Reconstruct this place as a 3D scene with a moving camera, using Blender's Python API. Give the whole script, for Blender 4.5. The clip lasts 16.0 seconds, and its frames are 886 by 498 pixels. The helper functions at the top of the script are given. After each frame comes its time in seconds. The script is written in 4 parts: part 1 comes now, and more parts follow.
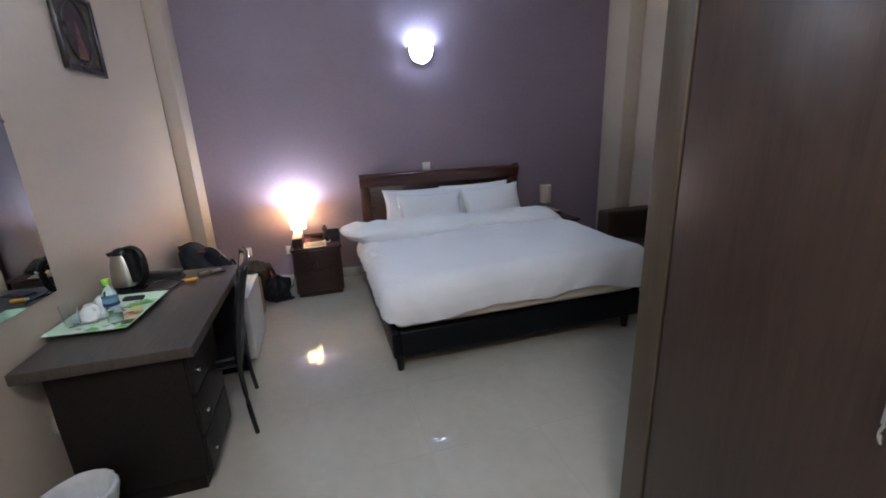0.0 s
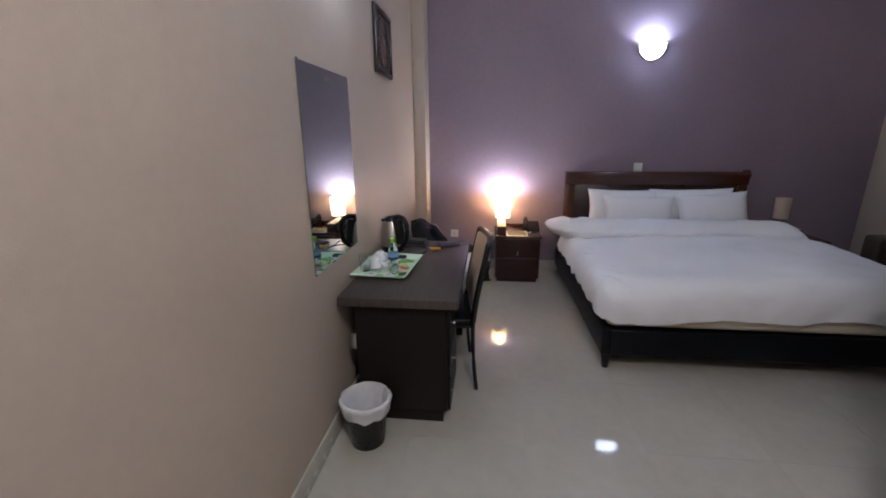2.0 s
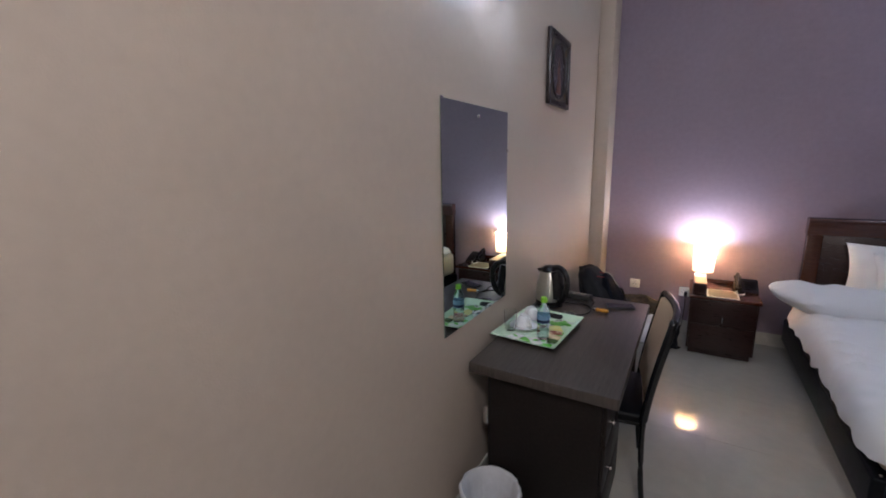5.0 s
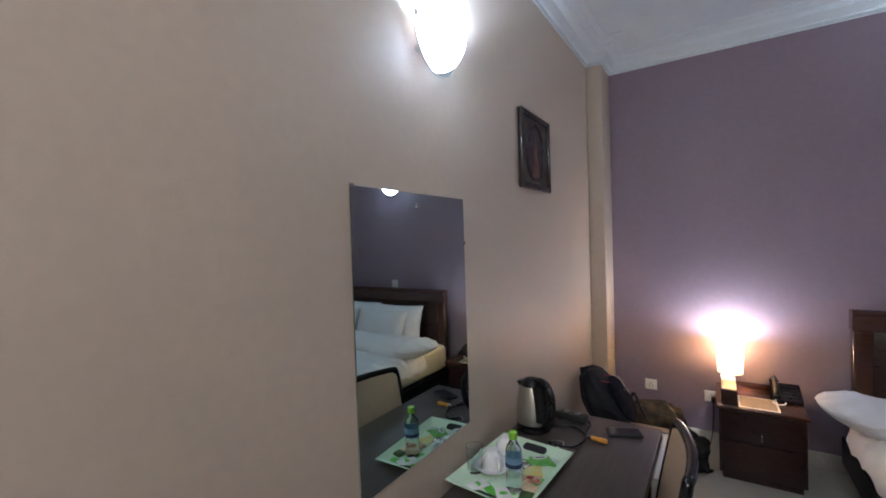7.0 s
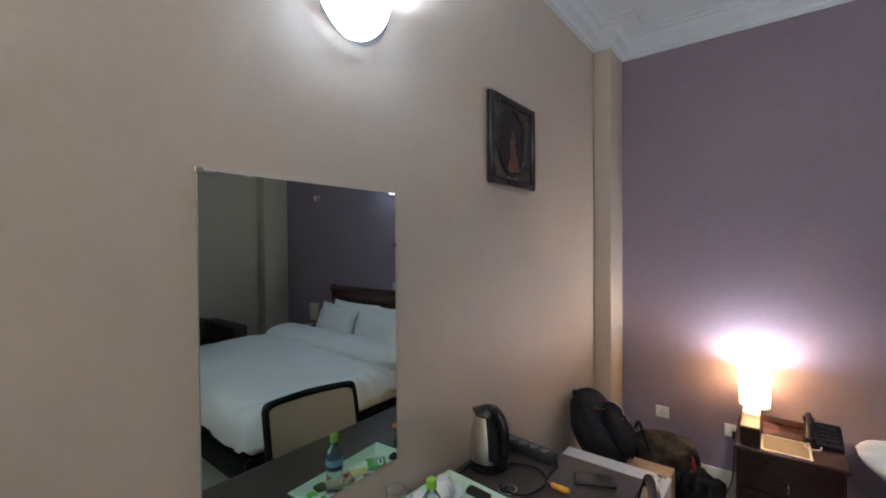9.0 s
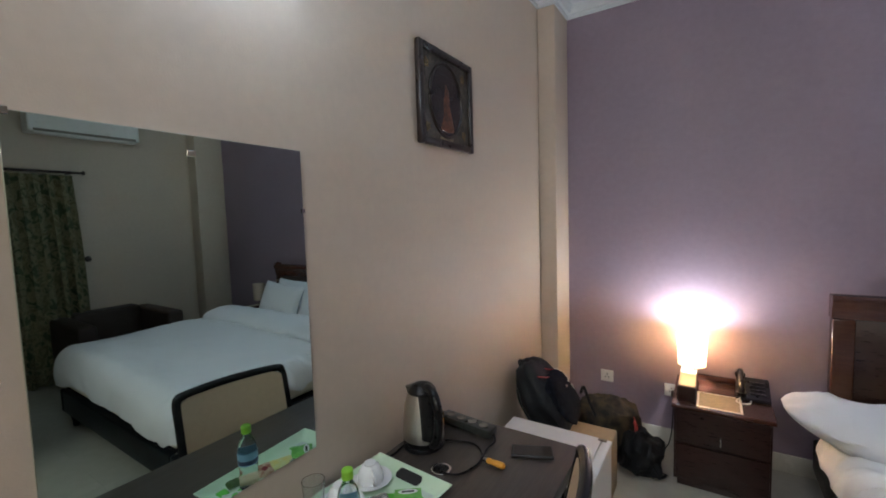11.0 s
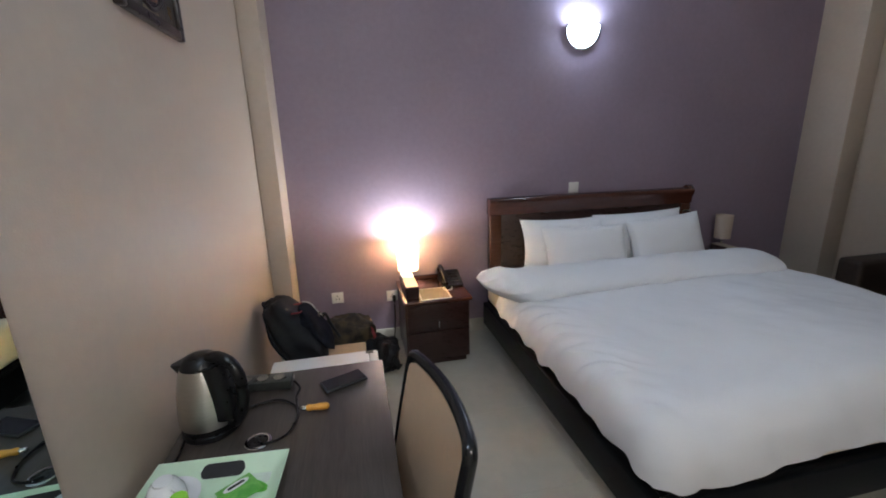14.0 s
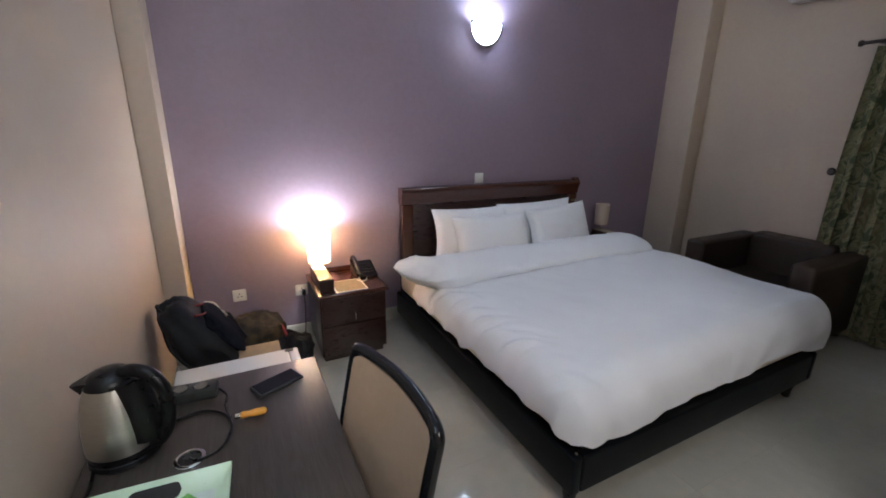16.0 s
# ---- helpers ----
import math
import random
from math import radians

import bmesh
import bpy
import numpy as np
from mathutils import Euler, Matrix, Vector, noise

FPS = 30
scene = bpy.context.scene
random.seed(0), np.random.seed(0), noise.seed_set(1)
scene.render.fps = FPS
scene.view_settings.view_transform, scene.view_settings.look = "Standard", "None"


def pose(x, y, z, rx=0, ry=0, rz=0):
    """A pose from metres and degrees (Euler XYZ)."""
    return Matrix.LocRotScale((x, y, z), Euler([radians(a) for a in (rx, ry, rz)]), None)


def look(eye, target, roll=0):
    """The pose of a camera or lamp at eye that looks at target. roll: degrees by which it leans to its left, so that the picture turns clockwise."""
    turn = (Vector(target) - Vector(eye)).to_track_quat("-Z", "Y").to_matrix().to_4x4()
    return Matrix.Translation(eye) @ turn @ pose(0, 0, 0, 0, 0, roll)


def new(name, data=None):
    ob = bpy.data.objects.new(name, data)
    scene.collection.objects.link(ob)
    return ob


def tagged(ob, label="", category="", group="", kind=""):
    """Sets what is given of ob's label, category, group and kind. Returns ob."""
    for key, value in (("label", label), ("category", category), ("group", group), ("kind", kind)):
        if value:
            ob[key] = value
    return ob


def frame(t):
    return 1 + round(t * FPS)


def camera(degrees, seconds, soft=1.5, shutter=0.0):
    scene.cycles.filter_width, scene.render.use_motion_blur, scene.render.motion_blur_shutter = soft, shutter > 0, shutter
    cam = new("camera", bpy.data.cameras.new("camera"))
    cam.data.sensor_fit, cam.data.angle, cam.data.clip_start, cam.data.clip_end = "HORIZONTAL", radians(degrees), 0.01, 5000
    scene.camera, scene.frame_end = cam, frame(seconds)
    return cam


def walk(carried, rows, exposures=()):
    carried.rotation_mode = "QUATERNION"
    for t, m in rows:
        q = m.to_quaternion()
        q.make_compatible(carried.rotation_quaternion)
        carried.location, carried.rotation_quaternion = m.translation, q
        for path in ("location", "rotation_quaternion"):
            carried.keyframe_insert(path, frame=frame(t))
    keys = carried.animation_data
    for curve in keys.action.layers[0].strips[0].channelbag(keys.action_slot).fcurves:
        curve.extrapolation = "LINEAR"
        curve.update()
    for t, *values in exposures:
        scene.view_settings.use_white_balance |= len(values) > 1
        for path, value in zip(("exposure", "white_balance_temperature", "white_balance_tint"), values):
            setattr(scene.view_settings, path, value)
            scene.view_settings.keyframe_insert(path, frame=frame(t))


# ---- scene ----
# ---- camera ----
cam = camera(94.1, 16.0, 1.8)
PATH = [
    (0, (1.23, -4.581, 1.561), (1.757, -2.732, 1.009), -2.4),
    (0.5, (1.013, -4.681, 1.569), (1.401, -2.796, 1.024), -3.0),
    (1, (0.843, -4.738, 1.572), (1.073, -2.825, 1.036), -0.9),
    (1.5, (0.779, -4.769, 1.581), (0.808, -2.844, 1.043), -0.8),
    (2, (0.782, -4.714, 1.558), (0.571, -2.801, 1.015), -0.5),
    (2.5, (0.848, -4.626, 1.566), (0.23, -2.8, 1.032), -0.5),
    (3, (0.9, -4.599, 1.561), (0.181, -2.806, 1.044), 0.2),
    (3.5, (0.894, -4.586, 1.559), (0.095, -2.823, 1.057), 0.2),
    (6, (0.77, -4.105, 1.66), (-0.337, -2.453, 1.449), -1.7),
    (6.5, (0.823, -4.004, 1.667), (-0.305, -2.354, 1.589), -1.5),
    (7, (0.869, -3.837, 1.683), (-0.232, -2.167, 1.643), -1.8),
    (7.5, (0.938, -3.659, 1.683), (-0.163, -1.99, 1.647), -1.2),
    (8, (0.966, -3.517, 1.676), (-0.287, -1.958, 1.652), -0.6),
    (10.5, (1.109, -3.287, 1.677), (-0.083, -1.682, 1.618), 0.4),
    (11, (1.049, -3.192, 1.635), (-0.044, -1.523, 1.487), -1.8),
    (11.5, (0.997, -3.065, 1.619), (0.029, -1.332, 1.371), -2.2),
    (12, (0.894, -2.996, 1.599), (0.311, -1.113, 1.262), -2.6),
    (12.5, (0.782, -2.945, 1.562), (0.688, -0.988, 1.157), -1.8),
    (13, (0.741, -2.97, 1.567), (0.885, -1.026, 1.117), -0.6),
    (13.5, (0.654, -3.116, 1.585), (0.948, -1.194, 1.117), -1.5),
    (14, (0.59, -3.15, 1.573), (0.991, -1.255, 1.074), -1.6),
    (14.5, (0.549, -3.123, 1.598), (1.131, -1.288, 1.059), -1.0),
    (15, (0.494, -3.11, 1.594), (1.257, -1.345, 1.047), 0.4),
    (15.5, (0.446, -3.118, 1.589), (1.274, -1.383, 1.038), 0.5),
    (16, (0.444, -3.116, 1.583), (1.32, -1.406, 1.029), 0.9),
]
walk(cam, [(t, look(eye, target, roll)) for t, eye, target, roll in PATH], [(0.0, 2.65, 5450, 10), (1.5, 2.45, 5700, 14), (3.0, 2.33, 5700, 17), (6.0, 2.3, 5650, 14), (7.5, 2.28, 5750, 11), (11.0, 2.5, 5900, 7), (13.0, 2.55, 5750, 6), (16.0, 2.65, 5750, 10)])

# ---- world and light ----
world = bpy.data.worlds.new("night")
world.use_nodes = True
world.node_tree.nodes["Background"].inputs[0].default_value = (0.01, 0.013, 0.02, 1)
world.node_tree.nodes["Background"].inputs[1].default_value = 0.3
scene.world = world

COOL = (0.74, 0.86, 1.0)
WARM = (1.0, 0.94, 0.90)
ENTRY = (1.0, 0.92, 0.82)


def bulb(name, place, watts, colour, radius):
    lamp = bpy.data.lights.new(name, "POINT")
    lamp.energy, lamp.color, lamp.shadow_soft_size = watts, colour, radius
    ob = new(name, lamp)
    ob.location = place
    return ob


bulb("sconce_bulb_west", (0.085, -2.56, 2.385), 10.5, COOL, 0.03)
bulb("sconce_bulb_north", (2.377, -0.085, 2.322), 1.15, COOL, 0.03)
bulb("table_lamp_bulb", (0.95, -0.15, 0.842), 4.9, WARM, 0.03)
# Bulb of an unseen entrance fixture, assumed from the west wall's warm tint.
bulb("entrance_bulb", (1.25, -5.05, 3.0), 11.5, ENTRY, 0.2)

# ---- materials ----


def nodes_of(name):
    m = bpy.data.materials.new(name)
    m.use_nodes = True
    nt = m.node_tree
    return m, nt, nt.nodes["Principled BSDF"]


def mat(name, colour, rough=0.5, metal=0.0, vary=0.12, scale=8.0, bump=0.0, bump_scale=120.0, stretch=(1, 1, 1), coat=0.0, second=None, mix_scale=3.0, rough_vary=0.1, spec=0.5):
    """A surface with broad stains, fine grain and relief, in metres."""
    m, nt, b = nodes_of(name)
    n, l = nt.nodes, nt.links
    tc = n.new("ShaderNodeTexCoord")
    mp = n.new("ShaderNodeMapping")
    mp.inputs["Scale"].default_value = stretch
    l.new(tc.outputs["Object"], mp.inputs[0])
    big = n.new("ShaderNodeTexNoise")
    big.inputs["Scale"].default_value, big.inputs["Detail"].default_value = mix_scale, 4
    l.new(mp.outputs[0], big.inputs[0])
    fine = n.new("ShaderNodeTexNoise")
    fine.inputs["Scale"].default_value, fine.inputs["Detail"].default_value = scale, 6
    l.new(mp.outputs[0], fine.inputs[0])
    add = n.new("ShaderNodeMath")
    add.operation = "ADD"
    l.new(big.outputs[0], add.inputs[0])
    l.new(fine.outputs[0], add.inputs[1])
    ramp = n.new("ShaderNodeValToRGB")
    c2 = second or tuple(c * (1 - vary) for c in colour)
    c1 = colour if second else tuple(min(1, c * (1 + vary)) for c in colour)
    half = n.new("ShaderNodeMath")
    half.operation = "MULTIPLY"
    half.inputs[1].default_value = 0.5
    l.new(add.outputs[0], half.inputs[0])
    ramp.color_ramp.elements[0].position, ramp.color_ramp.elements[1].position = 0.36, 0.64
    ramp.color_ramp.elements[0].color, ramp.color_ramp.elements[1].color = (*c2, 1), (*c1, 1)
    l.new(half.outputs[0], ramp.inputs[0])
    l.new(ramp.outputs[0], b.inputs["Base Color"])
    rr = n.new("ShaderNodeMapRange")
    rr.inputs["To Min"].default_value, rr.inputs["To Max"].default_value = max(0, rough - rough_vary), min(1, rough + rough_vary)
    l.new(fine.outputs[0], rr.inputs[0])
    l.new(rr.outputs[0], b.inputs["Roughness"])
    b.inputs["Metallic"].default_value = metal
    b.inputs["Specular IOR Level"].default_value = spec
    b.inputs["Coat Weight"].default_value = coat
    b.inputs["Coat Roughness"].default_value = 0.12
    if bump:
        bn = n.new("ShaderNodeTexNoise")
        bn.inputs["Scale"].default_value, bn.inputs["Detail"].default_value = bump_scale, 3
        l.new(mp.outputs[0], bn.inputs[0])
        bp = n.new("ShaderNodeBump")
        bp.inputs["Strength"].default_value, bp.inputs["Distance"].default_value = bump, 0.004
        l.new(bn.outputs[0], bp.inputs["Height"])
        l.new(bp.outputs[0], b.inputs["Normal"])
    return m


def glow(name, colour, strength, base=(0.9, 0.88, 0.85)):
    m, nt, b = nodes_of(name)
    b.inputs["Base Color"].default_value = (*base, 1)
    b.inputs["Roughness"].default_value = 0.35
    b.inputs["Emission Color"].default_value = (*colour, 1)
    b.inputs["Emission Strength"].default_value = strength
    return m


def glass(name, colour=(1, 1, 1), rough=0.02, ior=1.45):
    m, nt, b = nodes_of(name)
    b.inputs["Base Color"].default_value = (*colour, 1)
    b.inputs["Transmission Weight"].default_value = 1
    b.inputs["Roughness"].default_value = rough
    b.inputs["IOR"].default_value = ior
    return m


BEIGE = mat("beige_wall_paint", (0.565, 0.475, 0.39), 0.55, vary=0.035, scale=30, bump=0.12, bump_scale=160, mix_scale=1.2)
PURPLE = mat("plum_wall_paint", (0.275, 0.214, 0.275), 0.5, vary=0.06, scale=25, bump=0.14, bump_scale=140, mix_scale=1.5)
WHITE = mat("white_ceiling_paint", (0.66, 0.71, 0.74), 0.7, vary=0.03, scale=20, bump=0.08)
TILE = mat("cream_polished_tile", (0.475, 0.455, 0.395), 0.07, vary=0.05, scale=14, mix_scale=2.5, rough_vary=0.03, spec=0.32)
GROUT = mat("tile_grout", (0.455, 0.435, 0.378), 0.3, vary=0.06)
SKIRT = mat("skirting_tile", (0.50, 0.48, 0.42), 0.25, vary=0.06, scale=20)
# Desk wood twice: sides with their shade put into the colour, top lighter.
WENGE_SHADED = mat("shaded_wenge_laminate", (0.018, 0.0145, 0.013), 0.45, vary=0.0, second=(0.010, 0.008, 0.0075), scale=20, mix_scale=6, stretch=(14, 1, 14), bump=0.1, bump_scale=30, spec=0.18)
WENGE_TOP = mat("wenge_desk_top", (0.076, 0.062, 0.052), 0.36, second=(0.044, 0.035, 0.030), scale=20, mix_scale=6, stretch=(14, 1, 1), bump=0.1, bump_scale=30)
WARDROBE = mat("brown_wardrobe_laminate", (0.058, 0.036, 0.026), 0.36, second=(0.036, 0.023, 0.017), scale=16, mix_scale=5, stretch=(12, 12, 0.6), bump=0.08, bump_scale=30)
STILE = mat("olive_brown_wood_edge", (0.075, 0.055, 0.036), 0.4, second=(0.058, 0.042, 0.028), scale=16, mix_scale=5, stretch=(12, 12, 0.6))
MAHOGANY = mat("red_brown_mahogany", (0.078, 0.026, 0.015), 0.22, second=(0.055, 0.018, 0.011), scale=18, mix_scale=5, stretch=(1, 12, 12), coat=0.35)
DARKMAHOG = mat("dark_mahogany", (0.034, 0.012, 0.009), 0.3, second=(0.024, 0.009, 0.007), scale=18, mix_scale=5, stretch=(1, 8, 8), coat=0.12)
BLACKHIDE = mat("black_leatherette", (0.005, 0.006, 0.008), 0.38, vary=0.25, scale=60, bump=0.2, bump_scale=250, spec=0.16)
LINEN = mat("white_bed_linen", (0.83, 0.84, 0.88), 0.85, vary=0.02, scale=300, bump=0.08, bump_scale=900, mix_scale=2)
CREAM = mat("cream_bed_sheet", (0.76, 0.70, 0.58), 0.85, vary=0.03, scale=200, bump=0.1, bump_scale=600)
TAN = mat("tan_vinyl", (0.60, 0.43, 0.29), 0.5, vary=0.05, scale=40, bump=0.15, bump_scale=400)
BLACKTUBE = mat("black_gloss_tube", (0.010, 0.011, 0.013), 0.22, vary=0.2, scale=30)
BLACKPLASTIC = mat("black_plastic", (0.008, 0.008, 0.009), 0.3, vary=0.2, scale=50, spec=0.35)
STEEL = mat("brushed_steel", (0.64, 0.62, 0.57), 0.3, metal=1.0, vary=0.04, scale=12, mix_scale=6, stretch=(1, 1, 25), rough_vary=0.02)
STEEL.node_tree.nodes["Principled BSDF"].inputs["Anisotropic"].default_value = 0.75
STEEL.node_tree.nodes["Principled BSDF"].inputs["Anisotropic Rotation"].default_value = 0.25
CHROME = mat("chrome", (0.75, 0.75, 0.75), 0.12, metal=1.0, vary=0.03)
SOFABROWN = mat("dark_brown_leatherette", (0.038, 0.024, 0.017), 0.5, vary=0.25, scale=40, bump=0.3, bump_scale=250)
PLASTICWHITE = mat("white_plastic", (0.78, 0.77, 0.74), 0.3, vary=0.03, scale=20)
FRIDGEWHITE = mat("white_enamel", (0.80, 0.80, 0.80), 0.4, rough_vary=0.01, vary=0.008, scale=10)
CARD = mat("brown_cardboard", (0.40, 0.30, 0.19), 0.8, vary=0.1, scale=30, bump=0.1)
NYLON = mat("black_nylon", (0.010, 0.0115, 0.0135), 0.6, spec=0.3, vary=0.35, scale=30, bump=0.4, bump_scale=300)
MESHGREY = mat("grey_mesh_fabric", (0.19, 0.17, 0.14), 0.5, vary=0.4, scale=60, bump=0.3, bump_scale=300)
KEYGREY = mat("charcoal_keys", (0.03, 0.031, 0.034), 0.5, vary=0.2)
RED = mat("red_webbing", (0.24, 0.02, 0.025), 0.6, vary=0.2)
CAMO = mat("camouflage_cloth", (0.075, 0.052, 0.026), 0.8, second=(0.010, 0.010, 0.007), scale=16, mix_scale=16, bump=0.3, bump_scale=150)
LINER = mat("white_bin_liner", (0.70, 0.71, 0.74), 0.4, vary=0.08, scale=20, bump=0.5, bump_scale=60)
CHINA = mat("white_china", (0.82, 0.82, 0.82), 0.15, vary=0.02)
TRAYMINT = mat("mint_tray", (0.55, 0.74, 0.52), 0.3, second=(0.66, 0.8, 0.62), scale=10, mix_scale=8)
GREEN = mat("bright_green_print", (0.13, 0.52, 0.05), 0.35, vary=0.2, scale=40)
LIME = mat("lime_plastic", (0.30, 0.66, 0.05), 0.35, vary=0.1)
AMBER = mat("amber_handle", (0.72, 0.34, 0.04), 0.35, vary=0.15, scale=40)
SHADEOFF = mat("beige_fabric_shade", (0.58, 0.47, 0.38), 0.8, vary=0.06, scale=120, bump=0.2, bump_scale=500)
GOLD = mat("tarnished_gold", (0.16, 0.115, 0.055), 0.4, metal=0.6, vary=0.35, scale=60)
FRAMEBLACK = mat("dark_carved_frame", (0.022, 0.014, 0.011), 0.3, vary=0.3, scale=40)
PICBACK = mat("mottled_picture_field", (0.12, 0.10, 0.075), 0.4, second=(0.012, 0.012, 0.009), scale=70, mix_scale=22, bump=0.5, bump_scale=90)
OVALBLACK = mat("dark_lacquered_oval", (0.012, 0.013, 0.016), 0.25, second=(0.035, 0.025, 0.018), scale=30, mix_scale=18, coat=0.4)
FIGURE = mat("rust_picture_tone", (0.25, 0.10, 0.05), 0.35, second=(0.02, 0.018, 0.016), scale=120, mix_scale=45)
SLATE = mat("dark_screen", (0.012, 0.013, 0.016), 0.12, vary=0.1)
PAPER = mat("tan_printed_card", (0.27, 0.23, 0.16), 0.5, second=(0.20, 0.17, 0.115), scale=60, mix_scale=30)
NIGHT = mat("night_glass", (0.01, 0.012, 0.016), 0.05, vary=0.1)
WHITEGLASS = glow("lit_frosted_glass", (0.76, 0.87, 1.0), 5.5)
CLEAR = glass("clear_plastic", (0.86, 0.95, 0.98), 0.03, 1.3)
CLEARGLASS = glass("clear_glass", (0.95, 0.98, 0.97), 0.0, 1.45)
LABELBLUE = mat("pale_blue_label", (0.24, 0.42, 0.62), 0.4, vary=0.1)
LABELNAVY = mat("navy_label_band", (0.03, 0.05, 0.12), 0.4, vary=0.1)

MIRROR, mnt, mb = nodes_of("silvered_mirror")
mb.inputs["Base Color"].default_value = (0.56, 0.67, 0.65, 1)
mb.inputs["Metallic"].default_value, mb.inputs["Roughness"].default_value = 1, 0.012

# lit lamp shade: thin fabric that lets the bulb's light through
SHADEON = bpy.data.materials.new("lit_fabric_shade")
SHADEON.use_nodes = True
snt = SHADEON.node_tree
snt.nodes.clear()
so = snt.nodes.new("ShaderNodeOutputMaterial")
smix = snt.nodes.new("ShaderNodeMixShader")
sdf, str_ = snt.nodes.new("ShaderNodeBsdfDiffuse"), snt.nodes.new("ShaderNodeBsdfTranslucent")
sdf.inputs[0].default_value, str_.inputs[0].default_value = (0.72, 0.62, 0.48, 1), (0.96, 0.75, 0.49, 1)
smix.inputs[0].default_value = 0.88
snt.links.new(sdf.outputs[0], smix.inputs[1])
snt.links.new(str_.outputs[0], smix.inputs[2])
snt.links.new(smix.outputs[0], so.inputs[0])

# curtain print: leaf clumps on olive cloth
CURTAIN, cnt, cb = nodes_of("leaf_print_curtain")
ctc = cnt.nodes.new("ShaderNodeTexCoord")
cvo = cnt.nodes.new("ShaderNodeTexNoise")
cvo.inputs["Scale"].default_value, cvo.inputs["Detail"].default_value, cvo.inputs["Distortion"].default_value = 11, 5, 1.2
crp = cnt.nodes.new("ShaderNodeValToRGB")
crp.color_ramp.elements[0].position, crp.color_ramp.elements[0].color = 0.40, (0.060, 0.080, 0.035, 1)
crp.color_ramp.elements[1].position, crp.color_ramp.elements[1].color = 0.52, (0.24, 0.215, 0.12, 1)
e3 = crp.color_ramp.elements.new(0.62)
e3.color = (0.13, 0.118, 0.055, 1)
cnt.links.new(ctc.outputs["Object"], cvo.inputs[0])
cnt.links.new(cvo.outputs[0], crp.inputs[0])
cnt.links.new(crp.outputs[0], cb.inputs["Base Color"])
cb.inputs["Roughness"].default_value = 0.85

# ---- mesh helpers ----
ORIGIN = {}


def thing(name, label, category, place=(0, 0, 0), group="", kind=""):
    ob = tagged(new(name), label, category, group, kind)
    ob.location = place
    ob.empty_display_size = 0.05
    ORIGIN[ob.name] = Vector(place)
    return ob


def part(name, bm, material, parent, label="", smooth=True):
    """Links a bmesh given in world places as one mesh under a thing or a part."""
    off = ORIGIN[parent.name]
    bmesh.ops.translate(bm, verts=bm.verts, vec=-off)
    ob = mesh_object(name, bm, material, smooth)
    ob.parent = parent
    ORIGIN[ob.name] = off
    return tagged(ob, label)


def mesh_object(name, bm, material, smooth=True):
    me = bpy.data.meshes.new(name)
    bmesh.ops.recalc_face_normals(bm, faces=bm.faces)
    bm.to_mesh(me)
    bm.free()
    me.materials.append(material)
    if smooth:
        me.set_sharp_from_angle(angle=radians(35))
        for p in me.polygons:
            p.use_smooth = True
    return new(name, me)


def solo(name, bm, material, label, category="", place=None, kind="", group="", smooth=True):
    p = Vector(place) if place else Vector((0, 0, 0))
    bmesh.ops.translate(bm, verts=bm.verts, vec=-p)
    ob = mesh_object(name, bm, material, smooth)
    ob.location = p
    ORIGIN[ob.name] = p
    return tagged(ob, label, category, group, kind)


def box(x0, x1, y0, y1, z0, z1, r=0.0, seg=2, bm=None, m=None):
    out = bmesh.new()
    bmesh.ops.create_cube(out, size=1)
    bmesh.ops.scale(out, vec=(x1 - x0, y1 - y0, z1 - z0), verts=out.verts)
    bmesh.ops.translate(out, vec=((x0 + x1) / 2, (y0 + y1) / 2, (z0 + z1) / 2), verts=out.verts)
    if r:
        bmesh.ops.bevel(out, geom=out.edges, offset=r, segments=seg, profile=0.5, affect="EDGES")
    if m:
        bmesh.ops.transform(out, matrix=m, verts=out.verts)
    return join(bm, out)


def join(bm, other):
    if bm is None:
        return other
    me = bpy.data.meshes.new("tmp")
    other.to_mesh(me)
    other.free()
    bm.from_mesh(me)
    bpy.data.meshes.remove(me)
    return bm


def lathe(profile, place, n=32, arc=360, start=0, bm=None, m=None):
    """Turns (radius, height) round a vertical axis at place."""
    out = bmesh.new()
    rings = []
    full = arc >= 360
    steps = n if full else n + 1
    for r, z in profile:
        ring = []
        for i in range(steps):
            a = radians(start + arc * i / n)
            ring.append(out.verts.new((place[0] + r * math.cos(a), place[1] + r * math.sin(a), place[2] + z)))
        rings.append(ring)
    for a, b in zip(rings, rings[1:]):
        for i in range(steps if full else steps - 1):
            j = (i + 1) % steps
            out.faces.new((a[i], a[j], b[j], b[i]))
    bmesh.ops.remove_doubles(out, verts=out.verts, dist=1e-5)
    if m:
        bmesh.ops.transform(out, matrix=m, verts=out.verts)
    return join(bm, out)


def tube(points, r, n=10, bm=None, close=False):
    """A round rod along a smooth line through points."""
    out = bmesh.new()
    pts = [Vector(p) for p in points]
    rings = []
    for i, p in enumerate(pts):
        d = (pts[min(i + 1, len(pts) - 1)] - pts[max(i - 1, 0)]).normalized()
        side = d.cross(Vector((0, 0, 1)))
        if side.length < 0.05:
            side = d.cross(Vector((0, 1, 0)))
        side.normalize()
        up = side.cross(d)
        rings.append([out.verts.new(p + r * (math.cos(2 * math.pi * k / n) * side + math.sin(2 * math.pi * k / n) * up)) for k in range(n)])
    for a, b in zip(rings, rings[1:]):
        for k in range(n):
            out.faces.new((a[k], a[(k + 1) % n], b[(k + 1) % n], b[k]))
    out.faces.new(rings[0])
    out.faces.new(rings[-1])
    return join(bm, out)


